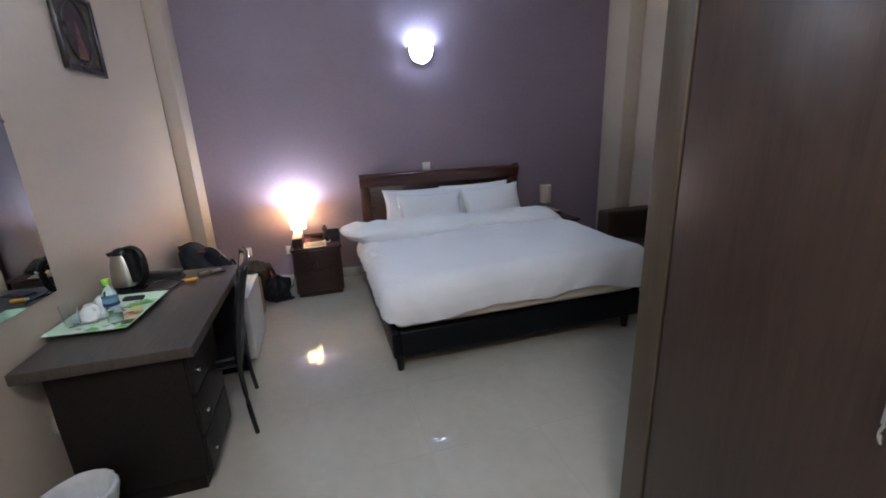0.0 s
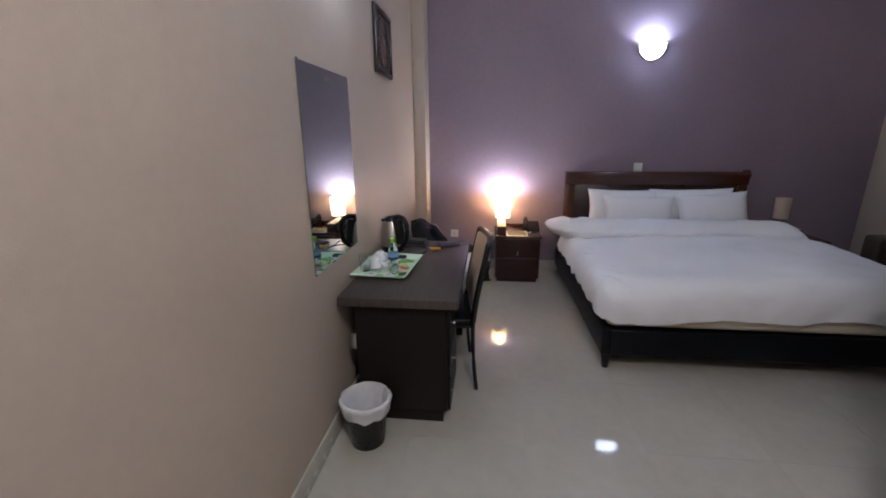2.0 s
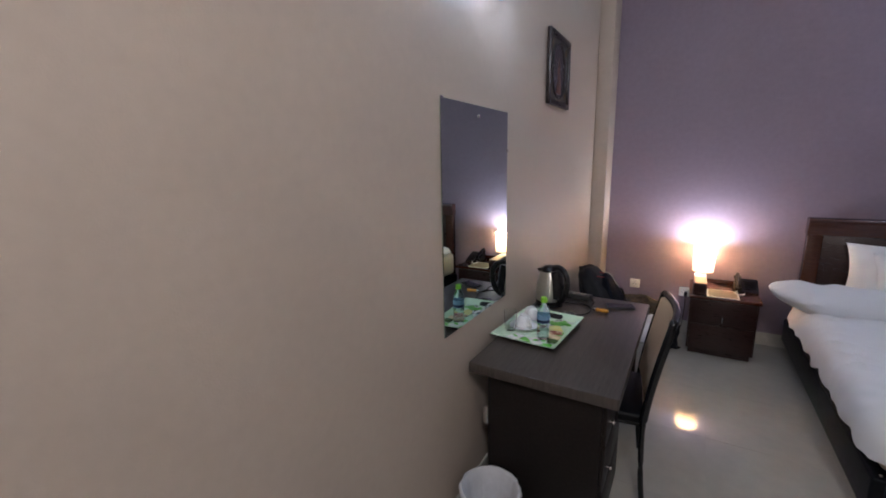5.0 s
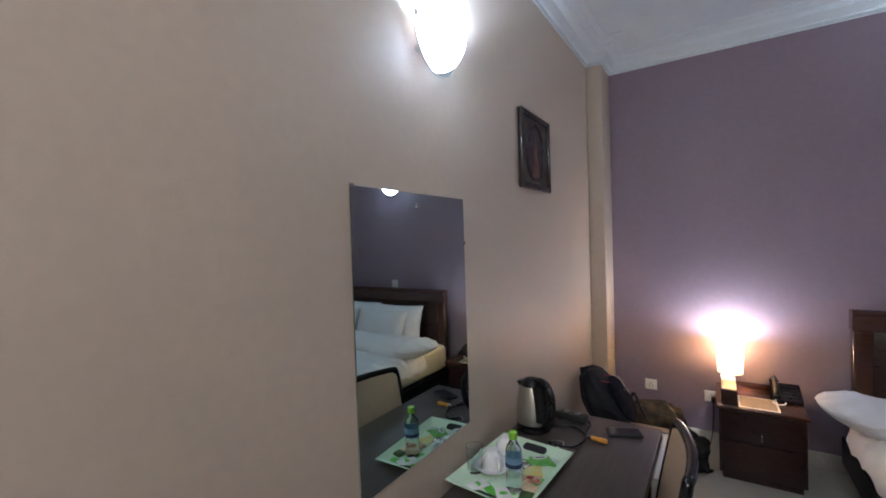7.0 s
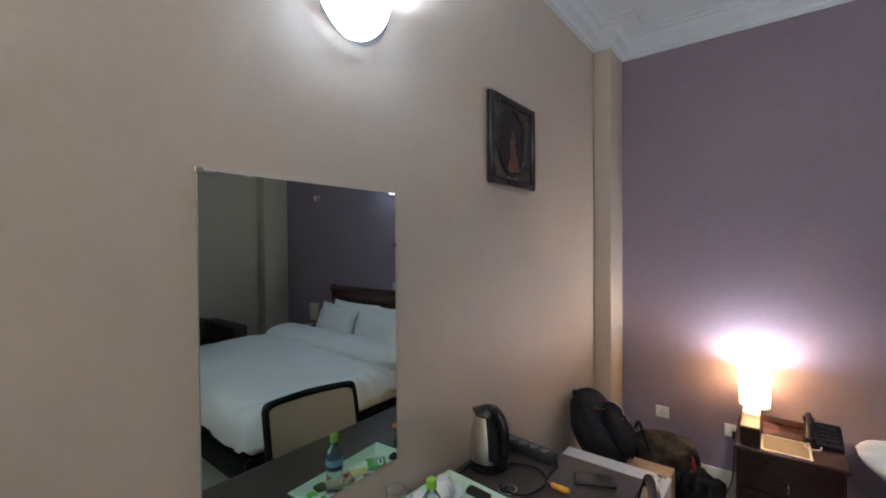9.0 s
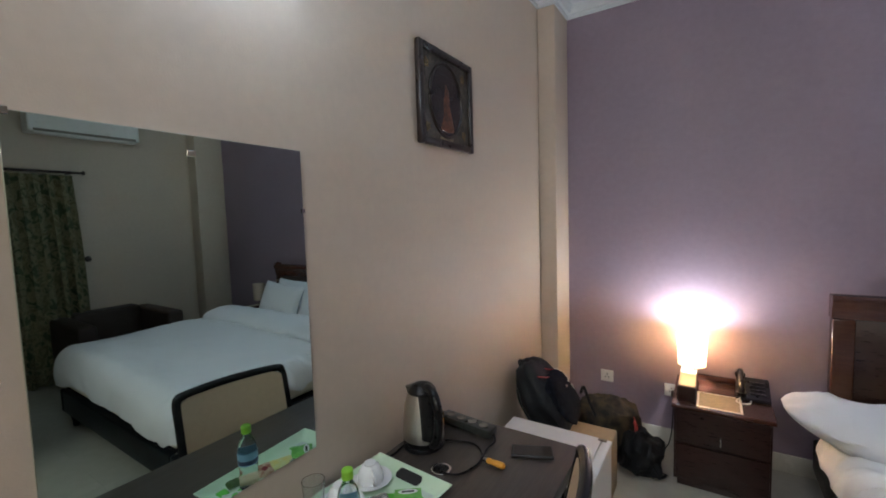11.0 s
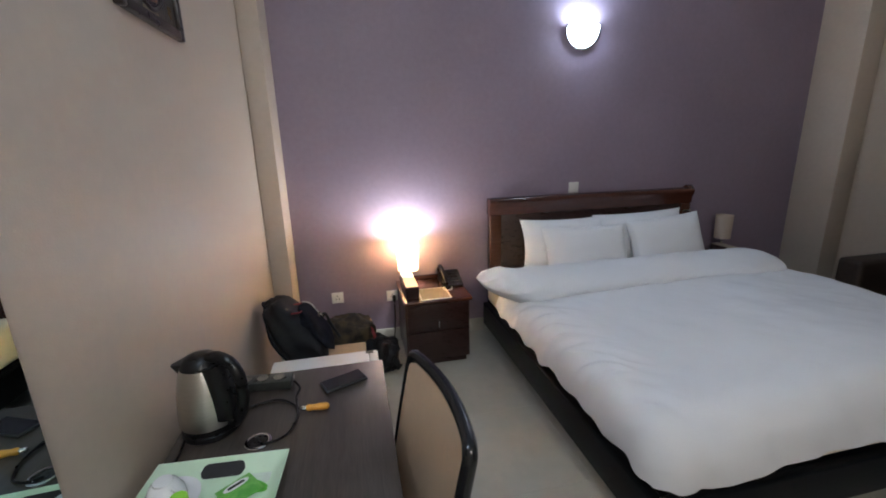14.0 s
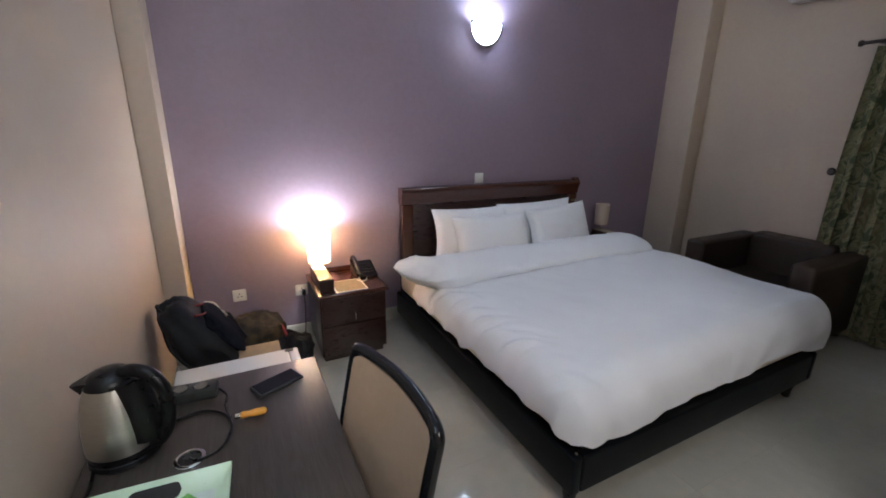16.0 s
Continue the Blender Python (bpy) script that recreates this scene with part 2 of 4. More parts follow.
def smooth_line(points, per=6):
    """Points of a Catmull-Rom curve through the given ones."""
    p = [Vector(q) for q in points]
    p = [2 * p[0] - p[1]] + p + [2 * p[-1] - p[-2]]
    out = []
    for i in range(1, len(p) - 2):
        for k in range(per):
            t = k / per
            out.append(0.5 * ((2 * p[i]) + (p[i + 1] - p[i - 1]) * t + (2 * p[i - 1] - 5 * p[i] + 4 * p[i + 1] - p[i + 2]) * t * t + (3 * p[i] - p[i - 1] - 3 * p[i + 1] + p[i + 2]) * t ** 3))
    out.append(p[-2])
    return out


def sheet(nu, nv, f, thick=0.0, inward=None):
    """A grid surface f(u, v) -> place, u and v from 0 to 1. thick: along its normals; inward: a second layer moved that way from the centre given."""
    out = bmesh.new()

    def layer(g):
        grid = [[out.verts.new(g(i / nu, j / nv)) for j in range(nv + 1)] for i in range(nu + 1)]
        for i in range(nu):
            for j in range(nv):
                out.faces.new((grid[i][j], grid[i + 1][j], grid[i + 1][j + 1], grid[i][j + 1]))
        return grid

    a = layer(f)
    if inward:
        c, d = Vector(inward[0]), inward[1]

        def g(u, v):
            p = Vector(f(u, v))
            q = c - p
            q.z = min(q.z, -0.3)
            return p + q.normalized() * d

        b = layer(g)
        rim = [(i, 0) for i in range(nu)] + [(nu, j) for j in range(nv)] + [(i, nv) for i in range(nu, 0, -1)] + [(0, j) for j in range(nv, 0, -1)]
        for (i, j), (k, l) in zip(rim, rim[1:] + rim[:1]):
            out.faces.new((a[i][j], a[k][l], b[k][l], b[i][j]))
    if thick:
        bmesh.ops.recalc_face_normals(out, faces=out.faces)
        bmesh.ops.solidify(out, geom=out.faces, thickness=thick)
    return out


def sweep(outline, profile, bm=None):
    """Runs a profile of (inward, height) round an open plan line that keeps the room on its right hand."""
    out = bmesh.new()
    pts = [Vector(p) for p in outline]
    rings = []
    for i, p in enumerate(pts):
        d0 = (p - pts[i - 1]).normalized() if i else (pts[1] - p).normalized()
        d1 = (pts[i + 1] - p).normalized() if i < len(pts) - 1 else d0
        n0, n1 = Vector((d0.y, -d0.x)), Vector((d1.y, -d1.x))
        mitre = (n0 + n1) / (1 + n0.dot(n1))
        rings.append([out.verts.new((p.x + mitre.x * a, p.y + mitre.y * a, z)) for a, z in profile])
    k = len(profile)
    for a, b in zip(rings, rings[1:]):
        for j in range(k):
            out.faces.new((a[j], a[(j + 1) % k], b[(j + 1) % k], b[j]))
    out.faces.new(rings[0])
    out.faces.new(rings[-1])
    return join(bm, out)


# ---- structure ----
CEIL, CORN, WX, SY, PX, PY = 3.2, 3.07, 4.86, -5.5, 2.78, -3.55
solo("wall_west", box(-0.15, 0, SY - 0.15, 0.15, 0, CEIL), BEIGE, "smooth beige painted wall with a mirror and sconce", "wall", kind="structure", smooth=False)
solo("wall_north", box(0, WX, 0, 0.15, 0, CEIL), PURPLE, "dusky plum painted accent wall behind the bed", "wall", kind="structure", smooth=False)
solo("wall_south", box(0, PX + 0.12, SY - 0.15, SY, 0, CEIL), BEIGE, "plain beige painted wall behind the entrance", "wall", kind="structure", smooth=False)
bm = box(PX, PX + 0.12, SY, PY - 0.12, 0, CEIL)
bm = box(PX, WX, PY - 0.12, PY, 0, CEIL, bm=bm)
solo("wall_partition", bm, BEIGE, "beige painted partition wall behind the wardrobe", "wall", kind="structure", smooth=False)
WY0, WY1, WZ0, WZ1 = -3.0, -1.8, 0.9, 2.1
bm = box(WX, WX + 0.15, PY - 0.12, WY0, 0, CEIL)
bm = box(WX, WX + 0.15, WY1, 0.15, 0, CEIL, bm=bm)
bm = box(WX, WX + 0.15, WY0, WY1, 0, WZ0, bm=bm)
bm = box(WX, WX + 0.15, WY0, WY1, WZ1, CEIL, bm=bm)
solo("wall_east", bm, BEIGE, "beige painted wall with a curtained window", "wall", kind="structure", smooth=False)
solo("pilaster_1", box(0, 0.122, -0.295, 0, 0, CORN + 0.06, 0.004), BEIGE, "beige painted pilaster in the room's corner", "pilaster", kind="structure")
solo("pilaster_2", box(4.66, WX, -0.36, 0, 0, CORN + 0.06, 0.004), BEIGE, "beige painted pilaster in the room's far corner", "pilaster", kind="structure")
solo("ceiling", box(-0.15, WX + 0.15, SY - 0.15, 0.15, CEIL, CEIL + 0.12), WHITE, "smooth white painted ceiling", "ceiling", kind="structure", smooth=False)
OUTLINE = [(0, SY), (0, -0.295), (0.122, -0.295), (0.122, 0), (4.66, 0), (4.66, -0.36), (WX, -0.36), (WX, PY), (PX, PY), (PX, SY)]
prof = [(0.0, CORN), (0.012, CORN), (0.014, CORN + 0.022), (0.03, CORN + 0.027), (0.05, CORN + 0.06), (0.056, CORN + 0.078), (0.085, CORN + 0.086), (0.105, CORN + 0.098), (0.11, CORN + 0.108), (0.15, CORN + 0.112), (0.155, CORN + 0.12), (0.2, CORN + 0.122), (0.202, CEIL), (0.0, CEIL)]
solo("cornice", sweep(OUTLINE, prof), WHITE, "white moulded plaster cornice under the ceiling", "cornice", kind="structure")
solo("baseboard", sweep(OUTLINE, [(0.0, 0.0), (0.013, 0.0), (0.013, 0.106), (0.009, 0.112), (0.0, 0.112)]), SKIRT, "greyish cream tile skirting along the walls", "baseboard", kind="structure")
win = tagged(thing("window_1", "dark night window with a white frame behind curtains", "window", (WX + 0.05, -2.4, WZ0), kind="structure"))
bm = box(WX + 0.03, WX + 0.09, WY0, WY1, WZ0, WZ0 + 0.05, 0.004)
for a in ((WX + 0.03, WX + 0.09, WY0, WY1, WZ1 - 0.05, WZ1), (WX + 0.03, WX + 0.09, WY0, WY0 + 0.05, WZ0 + 0.05, WZ1 - 0.05), (WX + 0.03, WX + 0.09, WY1 - 0.05, WY1, WZ0 + 0.05, WZ1 - 0.05), (WX + 0.03, WX + 0.09, -2.425, -2.375, WZ0 + 0.05, WZ1 - 0.05)):
    bm = box(*a, 0.004, bm=bm)
part("window_frame", bm, PLASTICWHITE, win)
for y0, y1 in ((WY0 + 0.05, -2.425), (-2.375, WY1 - 0.05)):
    part("pane", box(WX + 0.055, WX + 0.063, y0, y1, WZ0 + 0.05, WZ1 - 0.05), NIGHT, win, smooth=False)

# ---- bed ----
bed = thing("bed", "king-size bed with dark mahogany headboard and black base", "bed", (2.53, -1.1, 0))
BX0, BX1, BY0, BY1 = 1.555, 3.55, -2.15, -0.12
part("side_rail", box(BX0, BX0 + 0.05, BY0, BY1, 0.115, 0.30, 0.012, 3), BLACKHIDE, bed, "black leatherette side rail")
part("side_rail", box(BX1 - 0.05, BX1, BY0, BY1, 0.115, 0.30, 0.012, 3), BLACKHIDE, bed)
part("foot_rail", box(BX0 + 0.052, BX1 - 0.052, BY0, BY0 + 0.05, 0.115, 0.30, 0.012, 3), BLACKHIDE, bed, "black leatherette foot rail")
part("slat_deck", box(BX0 + 0.052, BX1 - 0.052, BY0 + 0.052, BY1, 0.17, 0.285), BLACKHIDE, bed)
for x, y in ((1.605, -2.095), (3.415, -2.095), (1.78, -1.1), (3.28, -1.1), (1.78, -0.2), (3.28, -0.2)):
    part("leg", lathe([(0.0, 0), (0.02, 0), (0.024, 0.006), (0.026, 0.05), (0.034, 0.09), (0.034, 0.118), (0, 0.118)], (x, y, 0), 16), BLACKPLASTIC, bed, "rounded black bed leg")
for x in (BX0 + 0.035, BX1 - 0.035):
    part("corner_bolt", lathe([(0, 0), (0.008, 0), (0.007, 0.004), (0, 0.005)], (x, BY0 + 0.03, 0.2995), 12), CHROME, bed, "small chrome bolt")
# headboard: rolled top rail, side posts, recessed panel
HX0, HX1, HT = 1.62, 3.465, 1.143
bm = bmesh.new()
roll = [(-0.03, -0.135), (-0.03, -0.012), (-0.045, -0.003), (-0.07, 0.0), (-0.095, -0.004), (-0.113, -0.014), (-0.121, -0.030), (-0.119, -0.046), (-0.111, -0.060), (-0.104, -0.078), (-0.100, -0.105), (-0.097, -0.135)]
ends = [[bm.verts.new((x, y, HT + z)) for y, z in roll] for x in (HX0 - 0.004, HX1 + 0.004)]
bm.faces.new(ends[0])
bm.faces.new(ends[1])
for k in range(len(roll)):
    q = (k + 1) % len(roll)
    bm.faces.new((ends[0][k], ends[0][q], ends[1][q], ends[1][k]))
part("top_rail", bm, MAHOGANY, bed, "glossy rolled mahogany top rail")
for x0, x1 in ((HX0, HX0 + 0.10), (HX1 - 0.10, HX1)):
    part("post", box(x0, x1, -0.10, -0.03, 0.12, HT - 0.136, 0.012, 3), MAHOGANY, bed)
part("scroll_end", lathe([(0, 0), (0.030, 0), (0.034, 0.006), (0.034, 0.05), (0.030, 0.056), (0, 0.056)], (0, 0, 0), 20, m=pose(HX1 - 0.05, -0.072, HT - 0.014, 0, 90)), MAHOGANY, bed, "rounded rail end cap")
part("panel", box(HX0 + 0.10, HX1 - 0.10, -0.075, -0.04, 0.2, HT - 0.136, 0.004), DARKMAHOG, bed, "dark polished headboard panel")
for z in (0.93, 0.80):
    part("metal_band", box(HX1 - 0.075, HX1 + 0.002, -0.105, -0.101, z, z + 0.02, 0.0015), CHROME, bed, "thin chrome inlay strip")
bm = box(1.585, 3.48, -2.12, -0.115, 0.302, 0.56, 0.05, 4)
solo("mattress", bm, CREAM, "thick mattress in a cream fitted sheet", "mattress", (2.53, -1.1, 0.302))


def rise(d, r):
    """How a sheet turns down past an edge: (outward, drop) for a length d past it."""
    if d <= 0:
        return d, 0.0
    if d < r * math.pi / 2:
        return r * math.sin(d / r), r * (1 - math.cos(d / r))
    e = d - r * math.pi / 2
    return r + 0.06 * e, r + e


def duvet(u, v):
    # a cloth laid over the mattress: u runs across it, v from the pillows to the foot hem
    side = -1 if u < 0.5 else 1
    wob = noise.noise((v * 4.2, side * 3.1, 0.3))
    half, length = (0.895 if side < 0 else 0.955), 1.395
    hx = (0.23 + 0.03 * wob + 0.045 * noise.noise((v * 15, 4.4, 0)) + 0.05 * v + 0.04 * max(0, v - 0.8) / 0.2) if side < 0 else (0.31 + 0.04 * wob)
    hy = 0.285 + 0.06 * u + 0.05 * noise.noise((u * 5, 7.7, 0.1)) + 0.02 * math.cos(u * 5.0) + 0.012 * noise.noise((u * 19, 1.3, 0.6))
    a = (u - 0.5) * 2 * (half + hx)
    b = v * (length + hy)
    ea, eb = max(abs(a) - half, 0), max(b - length, 0)
    e = math.hypot(ea, eb)
    x, y, drop = 2.525 + a, -0.64 - b, 0.0
    nx = ny = 0.0
    if e > 0:
        nx, ny = ea / e, eb / e
        e = max(ea / hx, eb / hy) * (hx * nx * nx + hy * ny * ny)
        out, drop = rise(e, 0.125 if side > 0 else 0.11 + 0.015 * ny)
        x = 2.525 + side * min(abs(a), half) + side * nx * out
        y = -0.64 - min(b, length) - ny * out
    flat = max(0, 1 - drop * 4)
    z = 0.618 + 0.034 * min(1, max(0, 2 * u - 0.6)) - drop + flat * (0.030 * math.sin(math.pi * u) + 0.022 * noise.noise((x * 2.0, y * 2.0, 0)) + 0.009 * noise.noise((x * 6, y * 4.5, 2)) + 0.003 * max(0, 0.35 - abs(noise.noise((x * 3 + y * 2.2, y * 3.4 - x, 7)))) + 0.0022 * noise.noise((x * 15 + y * 4, y * 13, 2)))
    # creases: long soft ones on the falling sides, short slanting ones by the hem
    fall = min(1, drop / 0.16)
    along = y - x * side
    crease = 0.020 * noise.noise((along * 6.5 + z * 4, z * 1.5, 5)) + 0.005 * noise.noise((along * 12 + z * 5, z * 3, 8))
    # the filling bulges between the edge and the hem
    puff = (0.022 + 0.030 * noise.noise((along * 2.6, 9.1, 0.4))) * math.sin(math.pi * min(1, drop / 0.30))
    crease += puff
    x += side * nx * fall * crease
    y -= ny * fall * crease
    if side < 0:
        near = max(0, 1 - abs(abs(a) - half - 0.05) / 0.24)
        ridge = 1 - abs(noise.noise((y * 8.5 + x * 7, x * 3.5 - y * 1.2, 4))) * 2.2
        z += near * (0.020 * max(0, ridge) - 0.006)
        x -= near * 0.022 * max(0, ridge) * nx
    return x, y, z


dv = thing("duvet", "plump white cotton duvet, top rolled back, edges hanging", "duvet", (2.53, -1.3, 0.6))
part("cover", sheet(170, 140, duvet, inward=((2.525, -1.3, 0.2), 0.016)), LINEN, dv, "white duvet cover with soft creases")


def duvet_fold(u, v):
    # the turned-back roll: an oval tube that tapers at its ends
    x = 1.345 + (3.60 - 1.345) * u
    e = min(u / 0.085, (1 - u) / 0.07)
    taper = max(0.03, min(1, e) ** 0.55)
    ang = 2 * math.pi * v
    ry = (0.205 + 0.022 * noise.noise((x * 3, 0, 4))) * (0.25 + 0.75 * taper)
    rz = (0.086 + 0.012 * noise.noise((x * 2.5, 1, 4)) + 0.006 * max(0, 1 - u / 0.2)) * taper
    yc = -0.79 + 0.03 * noise.noise((x * 1.6, 3, 0)) + 0.10 * max(0, 1 - u / 0.12) ** 1.5
    zc = 0.676 + 0.015 * max(0, 1 - u / 0.12) - 0.06 * max(0, 1 - (1 - u) / 0.10) ** 1.5
    ridge = max(0, 1 - abs(noise.noise((x * 6 + ang * 0.8, ang * 0.7, 6))) * 2.4)
    wr = (0.012 * noise.noise((x * 7, ang * 1.1, 6)) + (0.005 + 0.022 * max(0, 1 - u / 0.22)) * ridge + 0.018 * max(0, 1 - u / 0.15) * noise.noise((x * 16, ang * 2.2, 2))) * taper
    return x, yc + (ry + wr) * math.cos(ang), zc + (rz + wr) * math.sin(ang)


bm = sheet(150, 40, duvet_fold)
bmesh.ops.remove_doubles(bm, verts=bm.verts, dist=1e-4)
part("turned_back_fold", bm, LINEN, dv, "rolled-back white duvet top")


def pillow(label, x, y, z, w, h, lean, turn, roll=0):
    def f(u, v):
        a, b = 2 * u - 1, 2 * v - 1
        edge = max(0.0, 1 - abs(a) ** 3.2) ** 0.5 * max(0.0, 1 - abs(b) ** 2.8) ** 0.5
        pin = 1 - 0.07 * (1 - a * a) * abs(b) ** 3
        pin2 = 1 - 0.09 * (1 - b * b) * abs(a) ** 3
        wr = 0.006 * noise.noise((a * 3 + x, b * 3, x))
        return a * w / 2 * pin2, b * h / 2 * pin, 0.092 * edge + wr * edge
    top = sheet(36, 26, f)
    bot = sheet(36, 26, lambda u, v: (f(u, v)[0], f(u, v)[1], -0.8 * f(u, v)[2]))
    bm = join(top, bot)
    bmesh.ops.remove_doubles(bm, verts=bm.verts, dist=5e-4)
    m = pose(x, y, z, 90 - lean, roll, turn)
    bmesh.ops.transform(bm, matrix=m, verts=bm.verts)
    return solo("pillow", bm, LINEN, label, "pillow", (x, y, z), group="pillows on the bed")


pillow("upright white pillow leaning on the headboard", 2.19, -0.23, 0.765, 0.72, 0.42, 14, 0, 1)
pillow("upright white pillow leaning on the headboard", 2.885, -0.215, 0.775, 0.83, 0.42, 14, 0, -1)
pillow("plump white pillow propped against another pillow", 2.31, -0.37, 0.735, 0.72, 0.40, 22, 0, 1)
pillow("plump white pillow propped against another pillow", 3.03, -0.36, 0.755, 0.70, 0.42, 20, 2, -3)

# ---- nightstands and lamps ----


def nightstand(label, x0):
    x1 = x0 + 0.485
    ob = thing("nightstand", label, "nightstand", (x0 + 0.24, -0.27, 0), group="nightstands beside the bed")
    part("body", box(x0 + 0.012, x1 - 0.012, -0.485, -0.03, 0.05, 0.495, 0.004), DARKMAHOG, ob)
    part("plinth", box(x0 + 0.03, x1 - 0.03, -0.455, -0.04, 0.0, 0.05), DARKMAHOG, ob)
    part("top", box(x0, x1, -0.53, -0.02, 0.495, 0.52, 0.007, 3), MAHOGANY, ob, "polished red-brown top")
    part("back_ledge", box(x0 + 0.06, x1 - 0.06, -0.045, -0.022, 0.52, 0.55, 0.004), MAHOGANY, ob)
    for z0, z1 in ((0.285, 0.485), (0.065, 0.275)):
        d = part("drawer", box(x0 + 0.022, x1 - 0.022, -0.505, -0.486, z0, z1, 0.005, 2), DARKMAHOG, ob)
        if z0 > 0.2:
            xc = (x0 + x1) / 2
            bm = tube(smooth_line([(xc, -0.505, 0.362), (xc, -0.522, 0.352), (xc, -0.524, 0.335), (xc, -0.522, 0.318), (xc, -0.505, 0.308)], 4), 0.005, 8)
            part("handle", bm, CHROME, d, "small chrome pull handle")
    return ob


nightstand("dark mahogany two-drawer nightstand with a lit lamp", 0.862)
nightstand("dark mahogany nightstand on the bed's far side", 3.575)


def table_lamp(label, x, y, shade_mat, lit, z0, z1, r):
    ob = thing("table_lamp", label, "table lamp", (x, y, 0.52), group="bedside table lamps")
    part("base", box(x - 0.062, x + 0.032, y - 0.31, y + 0.05, 0.52, 0.605, 0.004, 2), DARKMAHOG, ob, "long dark wooden block base")
    # Block's top face painted pale for the lamplight that falls on it.
    part("base_top", box(x - 0.058, x + 0.028, y - 0.306, y + 0.046, 0.6055, 0.612, 0.002), mat_lamplit, ob, "top face in a pale lamplit colour")
    part("stem", lathe([(0, 0), (0.02, 0), (0.02, 0.006), (0.007, 0.012), (0.007, 0.07), (0.016, 0.075), (0.016, 0.1), (0, 0.1)], (x, y, 0.612), 16), CHROME, ob)
    sh = part("shade", lathe([(r * 0.93, z0 - 0.61), (r, z1 - 0.61), (r - 0.002, z1 - 0.61), (r * 0.93 - 0.002, z0 - 0.61), (r * 0.93, z0 - 0.61)], (x, y, 0.61), 40), shade_mat, ob, "glowing cream fabric drum shade" if lit else "unlit beige fabric drum shade")
    bm = bmesh.new()
    for a in (0, 120, 240):
        bm = tube([(x, y, z0 + 0.03), (x + (r * 0.93) * math.cos(radians(a)), y + (r * 0.93) * math.sin(radians(a)), z0 + 0.03)], 0.0015, 6, bm=bm)
    part("spider", bm, CHROME, sh)
    return ob


mat_lamplit = mat("lamplit_base_top", (0.42, 0.35, 0.25), 0.35, vary=0.06, scale=30)
table_lamp("bedside table lamp, lit, with cream drum shade", 0.95, -0.15, SHADEON, True, 0.645, 0.86, 0.084)
table_lamp("bedside table lamp, switched off, with beige shade", 3.835, -0.105, SHADEOFF, False, 0.665, 0.875, 0.07)

tel = thing("desk_telephone", "black corded desk telephone on the nightstand", "telephone", (1.25, -0.21, 0.52))
bm = bmesh.new()
prof = [(-0.30, 0.5215), (-0.30, 0.535), (-0.13, 0.60), (-0.105, 0.60), (-0.105, 0.5215)]
for x in (1.185, 1.345):
    for p in prof:
        bm.verts.new((x, *p))
bm.verts.ensure_lookup_table()
k = len(prof)
for i in range(k):
    bm.faces.new((bm.verts[i], bm.verts[(i + 1) % k], bm.verts[k + (i + 1) % k], bm.verts[k + i]))
bm.faces.new([bm.verts[i] for i in range(k)])
bm.faces.new([bm.verts[k + i] for i in range(k)])
bmesh.ops.bevel(bm, geom=bm.edges, offset=0.004, segments=2, affect="EDGES")
part("body", bm, BLACKPLASTIC, tel)
bm = tube(smooth_line([(1.205, -0.295, 0.56), (1.205, -0.27, 0.585), (1.205, -0.20, 0.615), (1.205, -0.13, 0.635), (1.205, -0.105, 0.63)], 5), 0.017, 10)
bm = lathe([(0, 0), (0.026, 0), (0.028, 0.02), (0, 0.026)], (1.205, -0.285, 0.545), 14, bm=bm)
bm = lathe([(0, 0), (0.026, 0), (0.028, 0.02), (0, 0.026)], (1.205, -0.125, 0.605), 14, bm=bm)
part("handset", bm, BLACKPLASTIC, tel)
for i in range(4):
    for j in range(3):
        y = -0.255 + i * 0.03
        zz = 0.5365 + (y + 0.30) * (0.065 / 0.17)
        part("key", box(1.25 + j * 0.026, 1.27 + j * 0.026, y - 0.009, y + 0.009, zz, zz + 0.005, 0.0015, 1), KEYGREY, tel)
bm = tube(smooth_line([(1.20, -0.30, 0.535), (1.18, -0.33, 0.526), (1.20, -0.36, 0.525), (1.24, -0.345, 0.525), (1.25, -0.31, 0.528)], 6), 0.004, 6)
part("cord", bm, PLASTICWHITE, tel, "pale coiled handset cord")
cardt = thing("service_card", "tan printed card in a white border on the nightstand", "card", (1.09, -0.4, 0.5205))
part("backing", box(0.985, 1.205, -0.51, -0.28, 0.5208, 0.5235, 0.001, 1), PLASTICWHITE, cardt, "white card border")
part("face", box(0.997, 1.193, -0.498, -0.292, 0.5238, 0.5248), PAPER, cardt, "tan printed face", smooth=False)

# ---- electrical plates ----


def plate(name, label, category, x, z, w, sock):
    ob = thing(name, label, category, (x, -0.001, z), group="wall plates")
    part("faceplate", box(x - w / 2, x + w / 2, -0.010, -0.0005, z - 0.043, z + 0.043, 0.003, 2), PLASTICWHITE, ob)
    if sock:
        for dx, dz in ((0, 0.013), (-0.012, -0.008), (0.012, -0.008)):
            part("pin_hole", box(x + dx - 0.003, x + dx + 0.003, -0.0112, -0.0102, z + dz - 0.005, z + dz + 0.005), BLACKPLASTIC, ob, smooth=False)
    else:
        part("rocker", box(x - 0.012, x + 0.012, -0.014, -0.0102, z - 0.02, z + 0.02, 0.002), PLASTICWHITE, ob)
    return ob


